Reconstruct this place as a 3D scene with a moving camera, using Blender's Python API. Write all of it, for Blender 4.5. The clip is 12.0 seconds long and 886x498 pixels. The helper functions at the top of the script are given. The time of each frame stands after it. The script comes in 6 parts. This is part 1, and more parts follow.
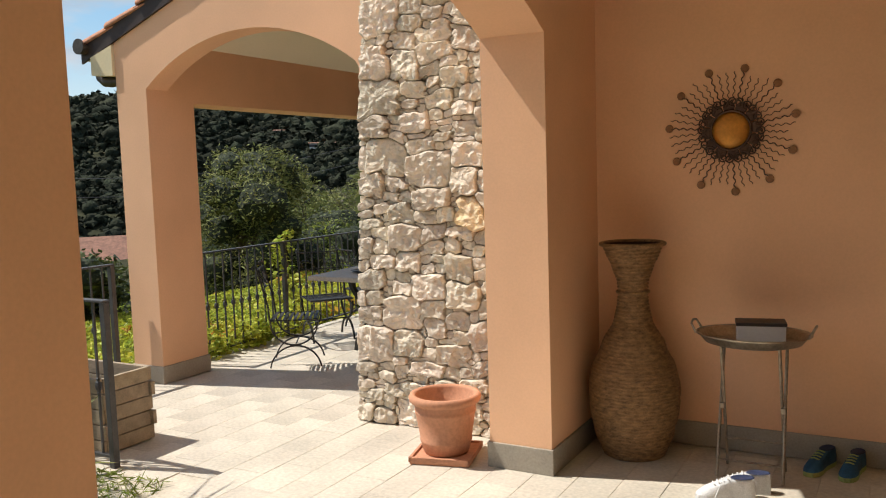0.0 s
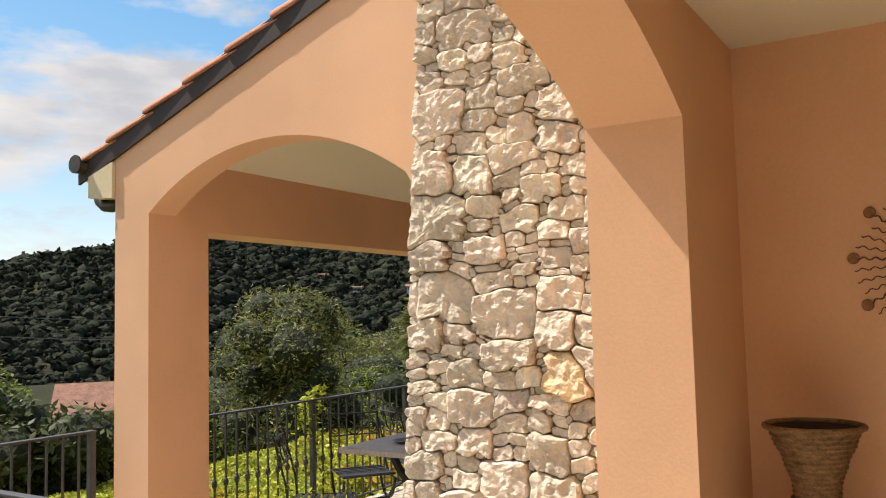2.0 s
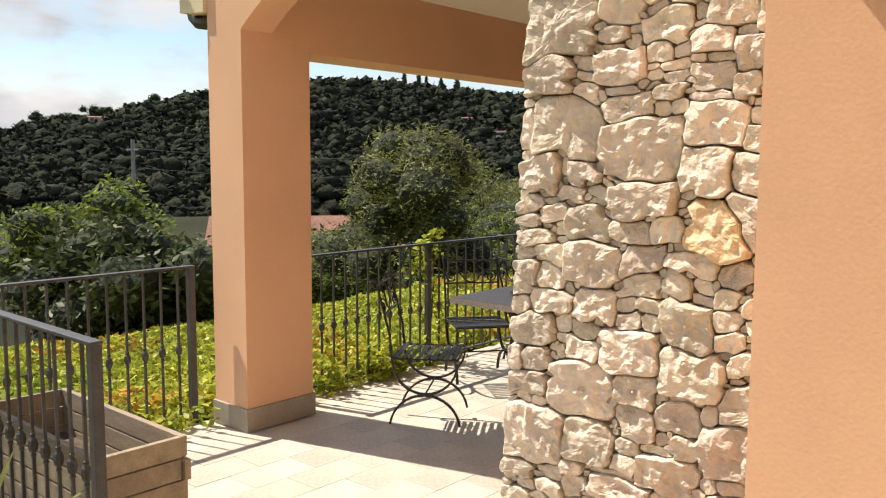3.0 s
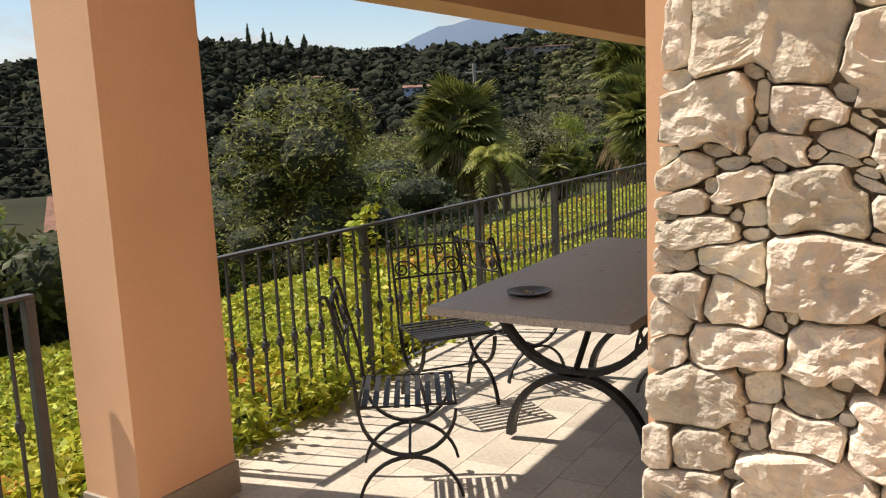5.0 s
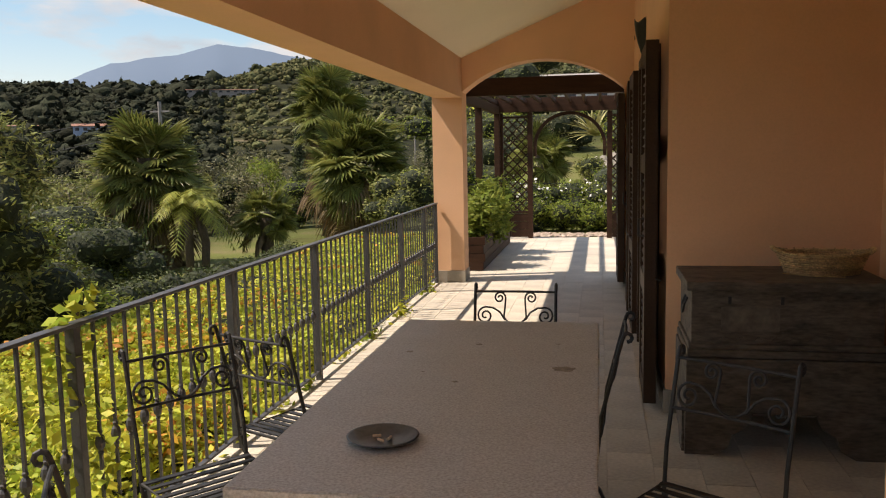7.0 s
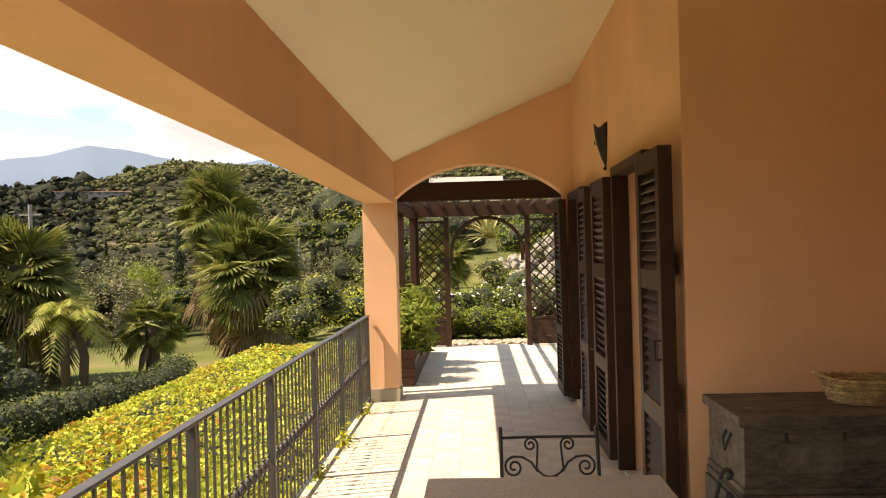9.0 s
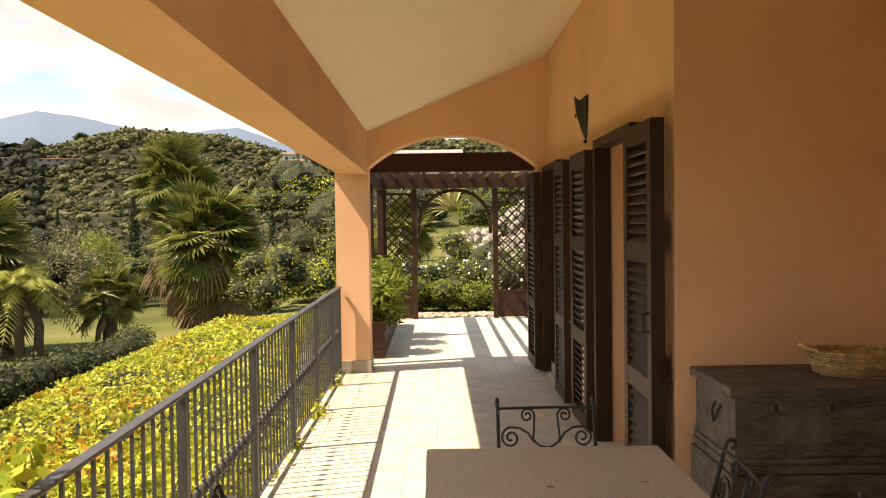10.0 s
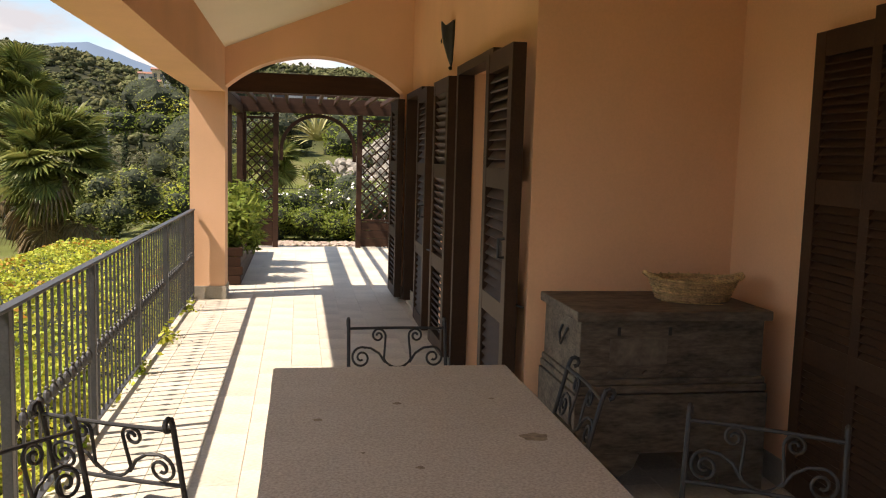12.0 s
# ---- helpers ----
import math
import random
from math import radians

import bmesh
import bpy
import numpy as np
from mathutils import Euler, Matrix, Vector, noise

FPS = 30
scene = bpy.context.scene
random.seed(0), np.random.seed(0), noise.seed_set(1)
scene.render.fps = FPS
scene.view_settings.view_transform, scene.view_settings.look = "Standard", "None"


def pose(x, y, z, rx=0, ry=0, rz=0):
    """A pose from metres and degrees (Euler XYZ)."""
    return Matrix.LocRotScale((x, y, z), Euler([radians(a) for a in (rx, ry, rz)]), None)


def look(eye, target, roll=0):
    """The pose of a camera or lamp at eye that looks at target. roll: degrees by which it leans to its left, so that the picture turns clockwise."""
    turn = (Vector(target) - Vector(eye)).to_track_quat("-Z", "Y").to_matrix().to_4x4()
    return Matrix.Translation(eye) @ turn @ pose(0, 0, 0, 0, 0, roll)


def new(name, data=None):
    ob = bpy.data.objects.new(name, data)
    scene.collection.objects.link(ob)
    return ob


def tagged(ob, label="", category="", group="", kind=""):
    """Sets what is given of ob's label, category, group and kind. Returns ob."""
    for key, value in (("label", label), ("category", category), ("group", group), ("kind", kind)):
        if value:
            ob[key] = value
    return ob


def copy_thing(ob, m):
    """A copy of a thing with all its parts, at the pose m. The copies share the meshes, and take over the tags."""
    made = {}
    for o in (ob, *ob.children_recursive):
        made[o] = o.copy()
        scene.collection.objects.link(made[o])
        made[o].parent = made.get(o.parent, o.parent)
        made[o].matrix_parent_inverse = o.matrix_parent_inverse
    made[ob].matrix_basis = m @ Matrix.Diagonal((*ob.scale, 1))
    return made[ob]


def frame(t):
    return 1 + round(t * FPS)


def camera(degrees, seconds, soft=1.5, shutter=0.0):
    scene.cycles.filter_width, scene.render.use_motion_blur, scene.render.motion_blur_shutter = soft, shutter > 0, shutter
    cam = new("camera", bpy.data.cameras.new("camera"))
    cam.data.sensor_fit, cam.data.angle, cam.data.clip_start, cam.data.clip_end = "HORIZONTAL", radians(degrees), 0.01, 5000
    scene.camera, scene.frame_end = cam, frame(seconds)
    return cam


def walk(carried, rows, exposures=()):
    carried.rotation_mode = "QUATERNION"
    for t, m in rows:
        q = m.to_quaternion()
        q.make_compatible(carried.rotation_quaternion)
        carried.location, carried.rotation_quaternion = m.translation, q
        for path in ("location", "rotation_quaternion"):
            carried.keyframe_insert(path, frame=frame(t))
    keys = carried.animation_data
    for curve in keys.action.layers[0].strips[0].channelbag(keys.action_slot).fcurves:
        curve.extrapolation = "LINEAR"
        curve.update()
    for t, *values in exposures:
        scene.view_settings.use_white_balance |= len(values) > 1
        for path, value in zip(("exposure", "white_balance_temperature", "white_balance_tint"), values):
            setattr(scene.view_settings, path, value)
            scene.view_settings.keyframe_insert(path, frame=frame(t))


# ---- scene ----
cam = camera(55.5, 12.0, 1.15)
PATH = [
    (0, (0.377, 0.554, 1.629), (-0.588, 2.295, 1.44), -1.8),
    (0.5, (0.149, 0.829, 1.537), (-0.892, 2.531, 1.389), 0.2),
    (1, (-0.077, 1.136, 1.574), (-1.142, 2.824, 1.455), -2.4),
    (1.5, (-0.282, 1.455, 1.609), (-1.374, 3.13, 1.534), -2.4),
    (2, (-0.451, 1.698, 1.633), (-1.495, 3.397, 1.788), -1.4),
    (2.5, (-0.578, 2.04, 1.585), (-1.648, 3.728, 1.513), -1.3),
    (3, (-0.75, 2.354, 1.584), (-2.063, 3.848, 1.377), 0.3),
    (5, (-2.154, 3.264, 1.558), (-3.197, 4.943, 1.247), -2.6),
    (5.5, (-2.464, 3.619, 1.573), (-3.385, 5.378, 1.336), -0.6),
    (6, (-2.709, 3.834, 1.559), (-3.56, 5.627, 1.314), 0.1),
    (6.5, (-2.931, 4.091, 1.555), (-3.435, 6.0, 1.232), -2.2),
    (7, (-3.177, 4.365, 1.56), (-3.541, 6.318, 1.331), -1.1),
    (7.5, (-3.382, 4.523, 1.597), (-3.648, 6.502, 1.492), -0.6),
    (9.5, (-3.978, 5.016, 1.655), (-4.007, 7.016, 1.659), -1.4),
    (10, (-4.038, 5.013, 1.639), (-4.018, 7.012, 1.577), -0.8),
    (10.5, (-4.031, 5.032, 1.631), (-3.992, 7.031, 1.576), 0.2),
    (11, (-3.992, 5.067, 1.598), (-3.819, 7.056, 1.478), 1.5),
    (11.5, (-3.982, 5.096, 1.572), (-3.667, 7.062, 1.389), 2.2),
    (12, (-3.99, 5.09, 1.569), (-3.652, 7.049, 1.353), 1.6),
]
EXPOSURES = [(0, 0.82, 6400, 11), (0.5, 0.85, 6350, 11), (1, 0.98, 6750, 13), (1.5, 1.04, 6800, 13), (3, 1.14, 6850, 13), (5, 0.9, 6950, 16), (5.5, 0.98, 6700, 14), (6.5, 0.93, 6650, 15), (7, 1.04, 7250, 18), (7.5, 1.31, 7600, 19), (9.5, 1.72, 8500, 18), (10.5, 1.69, 8400, 18), (11, 1.63, 7900, 18), (12, 1.42, 7150, 18)]
walk(cam, [(t, look(e, g, r)) for t, e, g, r in PATH], EXPOSURES)

# ---- world, sun, exposure ----
world = bpy.data.worlds.new("sky")
scene.world = world
world.use_nodes = True
wn, wl = world.node_tree.nodes, world.node_tree.links
SUN_DIR = Vector((0.65, 0.175, -1.0)).normalized()
sky = wn.new("ShaderNodeTexSky")
sky.sky_type, sky.sun_disc = "NISHITA", False
sky.sun_elevation = math.asin(-SUN_DIR.z)
sky.sun_rotation = math.atan2(-SUN_DIR.x, -SUN_DIR.y) % (2 * math.pi)
sky.air_density, sky.dust_density, sky.ozone_density = 1.0, 0.4, 2.0
tc = wn.new("ShaderNodeTexCoord")
mp = wn.new("ShaderNodeMapping")
mp.inputs["Scale"].default_value = (2.2, 2.2, 6.5)
mp.inputs["Location"].default_value = (3.1, 1.7, 0.4)
cn = wn.new("ShaderNodeTexNoise")
cn.inputs["Scale"].default_value, cn.inputs["Detail"].default_value, cn.inputs["Roughness"].default_value = 1.5, 9, 0.56
cr = wn.new("ShaderNodeValToRGB")
cr.color_ramp.elements[0].position, cr.color_ramp.elements[1].position = 0.44, 0.55
mixc = wn.new("ShaderNodeMix")
mixc.data_type = "RGBA"
shade = wn.new("ShaderNodeTexNoise")
shade.inputs["Scale"].default_value, shade.inputs["Detail"].default_value = 3.4, 6
cc = wn.new("ShaderNodeValToRGB")
cc.color_ramp.elements[0].position, cc.color_ramp.elements[0].color = 0.38, (1.85, 1.95, 2.12, 1)
cc.color_ramp.elements[1].position, cc.color_ramp.elements[1].color = 0.60, (2.6, 2.62, 2.66, 1)
wl.new(mp.outputs["Vector"], shade.inputs["Vector"])
wl.new(shade.outputs["Fac"], cc.inputs["Fac"])
wl.new(cc.outputs["Color"], mixc.inputs["B"])
bg = next(n for n in wn if n.type == "BACKGROUND")
bg.inputs["Strength"].default_value = 0.15
wl.new(tc.outputs["Generated"], mp.inputs["Vector"])
wl.new(mp.outputs["Vector"], cn.inputs["Vector"])
wl.new(cn.outputs["Fac"], cr.inputs["Fac"])
wl.new(cr.outputs["Color"], mixc.inputs["Factor"])
den = wn.new("ShaderNodeVectorMath")
den.operation = "MULTIPLY_ADD"
den.inputs[1].default_value, den.inputs[2].default_value = (0.16, 0.16, 0.16), (1, 1, 1)
soft_sky = wn.new("ShaderNodeVectorMath")
soft_sky.operation = "DIVIDE"
wl.new(sky.outputs["Color"], den.inputs[0])
wl.new(sky.outputs["Color"], soft_sky.inputs[0])
wl.new(den.outputs["Vector"], soft_sky.inputs[1])
hs = wn.new("ShaderNodeHueSaturation")
hs.inputs["Saturation"].default_value = 1.6
wl.new(soft_sky.outputs["Vector"], hs.inputs["Color"])
wl.new(hs.outputs["Color"], mixc.inputs["A"])
wl.new(mixc.outputs["Result"], bg.inputs["Color"])

sun = new("sun", bpy.data.lights.new("sun", "SUN"))
sun.data.energy, sun.data.angle, sun.data.color = 3.3, radians(0.55), (1.0, 0.94, 0.84)
sun.matrix_world = look((0, 0, 30), Vector((0, 0, 30)) + SUN_DIR)


# ---- materials ----
def mat(name, color, rough=0.7, metal=0.0, var=0.15, scale=3.0, bump=0.0, bump_scale=60.0, rand=0.0, island=0.0,
        color2=None, stretch=(1, 1, 1), dist=0.01, spec=0.5, trans=0.0, coarse=0.5):
    """A surface with two scales of variation: broad stains and fine grain, fine relief, and a shift from piece to piece."""
    m = bpy.data.materials.new(name)
    m.use_nodes = True
    n, l = m.node_tree.nodes, m.node_tree.links
    b = n["Principled BSDF"]
    b.inputs["Roughness"].default_value, b.inputs["Metallic"].default_value = rough, metal
    b.inputs["Specular IOR Level"].default_value = spec
    t = n.new("ShaderNodeTexCoord")
    g = n.new("ShaderNodeMapping")
    g.inputs["Scale"].default_value = stretch
    l.new(t.outputs["Object"], g.inputs["Vector"])
    big = n.new("ShaderNodeTexNoise")
    big.inputs["Scale"].default_value, big.inputs["Detail"].default_value = scale, 5
    fine = n.new("ShaderNodeTexNoise")
    fine.inputs["Scale"].default_value, fine.inputs["Detail"].default_value = bump_scale, 6
    for q in (big, fine):
        l.new(g.outputs["Vector"], q.inputs["Vector"])
    mix = n.new("ShaderNodeMix")
    mix.data_type = "RGBA"
    c2 = color2 or tuple(max(0.0, c * (1 - 2.0 * var)) for c in color)
    c1 = color if color2 else tuple(min(1.0, c * (1 + 0.6 * var)) for c in color)
    mix.inputs["A"].default_value, mix.inputs["B"].default_value = (*c1, 1), (*c2, 1)
    add = n.new("ShaderNodeMath")
    add.operation = "MULTIPLY_ADD"
    add.inputs[1].default_value = 1.0 - coarse
    half = n.new("ShaderNodeMath")
    half.operation = "MULTIPLY"
    half.inputs[1].default_value = coarse
    l.new(big.outputs["Fac"], half.inputs[0])
    l.new(fine.outputs["Fac"], add.inputs[0])
    l.new(half.outputs[0], add.inputs[2])
    ramp = n.new("ShaderNodeMapRange")
    ramp.inputs["From Min"].default_value, ramp.inputs["From Max"].default_value = 0.32, 0.68
    l.new(add.outputs[0], ramp.inputs["Value"])
    l.new(ramp.outputs["Result"], mix.inputs["Factor"])
    out = mix.outputs["Result"]
    if rand or island:
        hsv = n.new("ShaderNodeHueSaturation")
        src = n.new("ShaderNodeNewGeometry").outputs["Random Per Island"] if island else n.new("ShaderNodeObjectInfo").outputs["Random"]
        v = n.new("ShaderNodeMapRange")
        k = island or rand
        v.inputs["To Min"].default_value, v.inputs["To Max"].default_value = 1 - k, 1 + k
        l.new(src, v.inputs["Value"])
        l.new(v.outputs["Result"], hsv.inputs["Value"])
        h = n.new("ShaderNodeMapRange")
        h.inputs["To Min"].default_value, h.inputs["To Max"].default_value = 0.5 - k * 0.05, 0.5 + k * 0.05
        w = n.new("ShaderNodeMath")
        w.operation = "FRACT"
        w7 = n.new("ShaderNodeMath")
        w7.operation = "MULTIPLY"
        w7.inputs[1].default_value = 7.31
        l.new(src, w7.inputs[0])
        l.new(w7.outputs[0], w.inputs[0])
        l.new(w.outputs[0], h.inputs["Value"])
        l.new(h.outputs["Result"], hsv.inputs["Hue"])
        l.new(out, hsv.inputs["Color"])
        out = hsv.outputs["Color"]
    l.new(out, b.inputs["Base Color"])
    if bump:
        bp = n.new("ShaderNodeBump")
        bp.inputs["Strength"].default_value, bp.inputs["Distance"].default_value = bump, dist
        l.new(fine.outputs["Fac"], bp.inputs["Height"])
        l.new(bp.outputs["Normal"], b.inputs["Normal"])
    if trans:
        tr = n.new("ShaderNodeBsdfTranslucent")
        l.new(out, tr.inputs["Color"])
        ms = n.new("ShaderNodeMixShader")
        ms.inputs["Fac"].default_value = trans
        l.new(b.outputs["BSDF"], ms.inputs[1])
        l.new(tr.outputs["BSDF"], ms.inputs[2])
        l.new(ms.outputs["Shader"], n["Material Output"].inputs["Surface"])
    return m


STUCCO = mat("peach_stucco", (0.855, 0.52, 0.32), 0.9, var=0.07, scale=1.1, bump=0.14, bump_scale=80, dist=0.005, spec=0.2, coarse=0.75)
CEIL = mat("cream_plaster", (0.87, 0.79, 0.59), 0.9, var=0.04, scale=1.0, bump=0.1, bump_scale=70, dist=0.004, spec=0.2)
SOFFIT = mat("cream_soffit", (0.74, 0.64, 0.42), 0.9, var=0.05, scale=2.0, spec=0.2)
BASE = mat("grey_stone_tile", (0.36, 0.32, 0.26), 0.7, var=0.14, scale=4, bump=0.15, bump_scale=90, rand=0.10, dist=0.003)
TILE = mat("cream_paver", (0.60, 0.545, 0.45), 0.62, var=0.16, scale=2.2, bump=0.22, bump_scale=45, rand=0.08, dist=0.004)
TILE_J = mat("cream_paver_far", (0.60, 0.545, 0.45), 0.62, var=0.16, scale=2.2, bump=0.22, bump_scale=45, island=0.08, dist=0.004)
GROUT = mat("sandy_grout", (0.60, 0.535, 0.43), 0.95, var=0.15, scale=8)
STONE = mat("limestone", (0.74, 0.65, 0.52), 0.9, var=0.17, scale=6, bump=0.9, bump_scale=32, rand=0.2, dist=0.022, spec=0.2, coarse=0.65)
STONE_Y = mat("ochre_limestone", (0.72, 0.50, 0.24), 0.9, scale=9, bump=0.9, bump_scale=32, dist=0.022, spec=0.2, color2=(0.70, 0.58, 0.42))
MORTAR = mat("recessed_mortar", (0.34, 0.25, 0.18), 0.95, var=0.25, scale=14, bump=0.5, bump_scale=60, dist=0.01)
ROOF = mat("terracotta_roof_tile", (0.60, 0.27, 0.15), 0.85, var=0.2, scale=6, bump=0.2, bump_scale=50, rand=0.18)
DARKBOARD = mat("dark_bargeboard", (0.045, 0.028, 0.022), 0.6, var=0.2, scale=5)
COPPER = mat("dark_gutter_metal", (0.10, 0.085, 0.07), 0.45, metal=0.6, var=0.2, scale=8)
IRON = mat("dark_wrought_iron", (0.035, 0.034, 0.034), 0.5, metal=0.3, var=0.25, scale=12, bump=0.15, bump_scale=120, dist=0.002)
RAILIRON = mat("grey_painted_iron", (0.075, 0.075, 0.078), 0.5, metal=0.2, var=0.2, scale=12, bump=0.1, bump_scale=120, dist=0.002)
SHUTTER = mat("brown_painted_shutter", (0.050, 0.027, 0.016), 0.5, spec=0.22, var=0.2, scale=6, bump=0.12, bump_scale=80, dist=0.002)
PERG = mat("dark_stained_timber", (0.052, 0.024, 0.013), 0.6, spec=0.2, var=0.25, scale=4, bump=0.2, bump_scale=40, stretch=(1, 1, 6), dist=0.003)
PLANK = mat("weathered_planter_wood", (0.36, 0.29, 0.20), 0.8, var=0.22, scale=3, bump=0.3, bump_scale=30, stretch=(1, 6, 6), dist=0.004, rand=0.1)
SLAB = mat("speckled_granite", (0.58, 0.545, 0.49), 0.5, color2=(0.33, 0.295, 0.25), scale=5, bump=0.02, bump_scale=130, dist=0.001, coarse=0.12)
CHESTWOOD = mat("worn_grey_brown_wood", (0.17, 0.138, 0.105), 0.75, scale=6, bump=0.7, bump_scale=22, stretch=(1, 2, 3.5), dist=0.006, color2=(0.032, 0.024, 0.018), coarse=0.55)
WICKER = mat("pale_wicker", (0.66, 0.44, 0.21), 0.7, var=0.4, scale=20, bump=0.3, bump_scale=120, dist=0.003, island=0.2)
ROPE = mat("woven_seagrass", (0.33, 0.19, 0.08), 0.8, var=0.42, scale=25, bump=0.5, bump_scale=140, dist=0.004, stretch=(1, 1, 2.5))
TERRA = mat("terracotta_pot", (0.56, 0.27, 0.155), 0.85, var=0.14, scale=7, bump=0.15, bump_scale=60, dist=0.003)
SOIL = mat("dry_soil", (0.12, 0.085, 0.06), 0.95, var=0.3, scale=20, bump=0.6, bump_scale=50)


# ---- mesh helpers ----
def mesh_of(name, bm, material, smooth=False):
    me = bpy.data.meshes.new(name)
    bmesh.ops.recalc_face_normals(bm, faces=bm.faces[:])
    bm.to_mesh(me)
    bm.free()
    for p in me.polygons:
        p.use_smooth = smooth
    for m in (material if isinstance(material, (list, tuple)) else (material,)):
        me.materials.append(m)
    return me


def part(name, bm, material, parent=None, label="", smooth=False, at=None):
    ob = new(name, mesh_of(name, bm, material, smooth))
    if parent:
        ob.parent = parent
    if at is not None:
        ob.matrix_basis = at
    if label:
        ob["label"] = label
    return ob


def empty(name, at=None):
    ob = new(name)
    ob.empty_display_size = 0.1
    if at is not None:
        ob.matrix_basis = at
    return ob


def box(bm, x0, x1, y0, y1, z0, z1, bevel=0.0, m=None):
    r = bmesh.ops.create_cube(bm, size=1.0)
    vs = r["verts"]
    for v in vs:
        v.co = Vector((x0 + (v.co.x + 0.5) * (x1 - x0), y0 + (v.co.y + 0.5) * (y1 - y0), z0 + (v.co.z + 0.5) * (z1 - z0)))
    if bevel:
        es = list({e for v in vs for e in v.link_edges})
        r = bmesh.ops.bevel(bm, geom=es, offset=bevel, segments=2, affect="EDGES", profile=0.6)
        vs = list({v for f in r["faces"] for v in f.verts} | {v for v in vs if v.is_valid})
    if m is not None:
        bmesh.ops.transform(bm, matrix=m, verts=vs)
    return vs


def boxed(x0, x1, y0, y1, z0, z1, bevel=0.0):
    bm = bmesh.new()
    box(bm, x0, x1, y0, y1, z0, z1, bevel)
    return bm


def prism(bm, pts, axis, a, b):
    """An outline of (u, v) points pushed from a to b along an axis: 'y' takes (x, z), 'x' takes (y, z), 'z' takes (x, y)."""
    put = {"y": lambda u, v, w: (u, w, v), "x": lambda u, v, w: (w, u, v), "z": lambda u, v, w: (u, v, w)}[axis]
    lo = [bm.verts.new(put(u, v, a)) for u, v in pts]
    hi = [bm.verts.new(put(u, v, b)) for u, v in pts]
    bm.faces.new(lo)
    bm.faces.new(hi[::-1])
    n = len(pts)
    for i in range(n):
        bm.faces.new((lo[i], hi[i], hi[(i + 1) % n], lo[(i + 1) % n]))


def arc_top(u0, u1, spring, rise, n=28):
    """Points of a segmental arch from u0 to u1."""
    w = abs(u1 - u0) / 2
    r = (w * w + rise * rise) / (2 * rise)
    c, cz = (u0 + u1) / 2, spring + rise - r
    a0 = math.asin(w / r)
    s = 1 if u1 > u0 else -1
    return [(c + s * r * math.sin(-a0 + 2 * a0 * i / n), cz + r * math.cos(-a0 + 2 * a0 * i / n)) for i in range(n + 1)]


def tube(bm, pts, r, sides=8, closed=False, taper=None, cap=True):
    """A round bar along a line of points."""
    pts = [Vector(p) for p in pts]
    n = len(pts)
    rings = []
    up = Vector((0, 0, 1))
    last = None
    for i, p in enumerate(pts):
        a = pts[(i - 1) % n] if closed or i else p
        b = pts[(i + 1) % n] if closed or i < n - 1 else p
        d = (b - a).normalized()
        if last is None:
            s = d.cross(up if abs(d.z) < 0.9 else Vector((1, 0, 0))).normalized()
        else:
            s = (last - d * last.dot(d)).normalized()
        last = s
        q = d.cross(s)
        rr = taper(i / max(1, n - 1)) * r if taper else r
        rings.append([bm.verts.new(p + (s * math.cos(k * 2 * math.pi / sides) + q * math.sin(k * 2 * math.pi / sides)) * rr) for k in range(sides)])
    for i in range(n if closed else n - 1):
        A, B = rings[i], rings[(i + 1) % n]
        for k in range(sides):
            bm.faces.new((A[k], A[(k + 1) % sides], B[(k + 1) % sides], B[k]))
    if not closed and cap:
        bm.faces.new(rings[0][::-1])
        bm.faces.new(rings[-1])


def tubed(pts, r, sides=8, **k):
    bm = bmesh.new()
    tube(bm, pts, r, sides, **k)
    return bm


def lathe(bm, prof, seg=32, c=(0, 0)):
    """A profile of (radius, z) turned about the upright through c."""
    rings = []
    for r, z in prof:
        if r < 1e-4:
            rings.append([bm.verts.new((c[0], c[1], z))])
        else:
            rings.append([bm.verts.new((c[0] + r * math.cos(2 * math.pi * k / seg), c[1] + r * math.sin(2 * math.pi * k / seg), z)) for k in range(seg)])
    for A, B in zip(rings, rings[1:]):
        if len(A) == 1 and len(B) == 1:
            continue
        for k in range(seg):
            j = (k + 1) % seg
            if len(A) == 1:
                bm.faces.new((A[0], B[j], B[k]))
            elif len(B) == 1:
                bm.faces.new((A[k], A[j], B[0]))
            else:
                bm.faces.new((A[k], A[j], B[j], B[k]))


def lathed(prof, seg=32, c=(0, 0)):
    bm = bmesh.new()
    lathe(bm, prof, seg, c)
    return bm


# ---- house and loggia ----
# The loggia runs along y from 5.2 to 14.6, its open side at x = -5.1 and the house wall at x = -2.85.
PX0, PX1 = -5.12, -4.76          # outer and inner side of the corner pillars
FY0, FY1 = 5.20, 5.69            # near arched wall
GY0, GY1 = 14.25, 14.58          # far arched wall
HX = -2.79                       # house wall with the shuttered doors
AX, AY = -1.64, 9.37             # alcove: side wall and back wall
STX0, STX1, STY = -2.785, -1.60, 5.02   # stone pier


def ceil_z(x):
    return 2.64 + 0.414 * (x + 4.77)


def structure(name, bm, material, label, category, smooth=False):
    return tagged(part(name, bm, material, smooth=smooth), label, category, kind="structure")


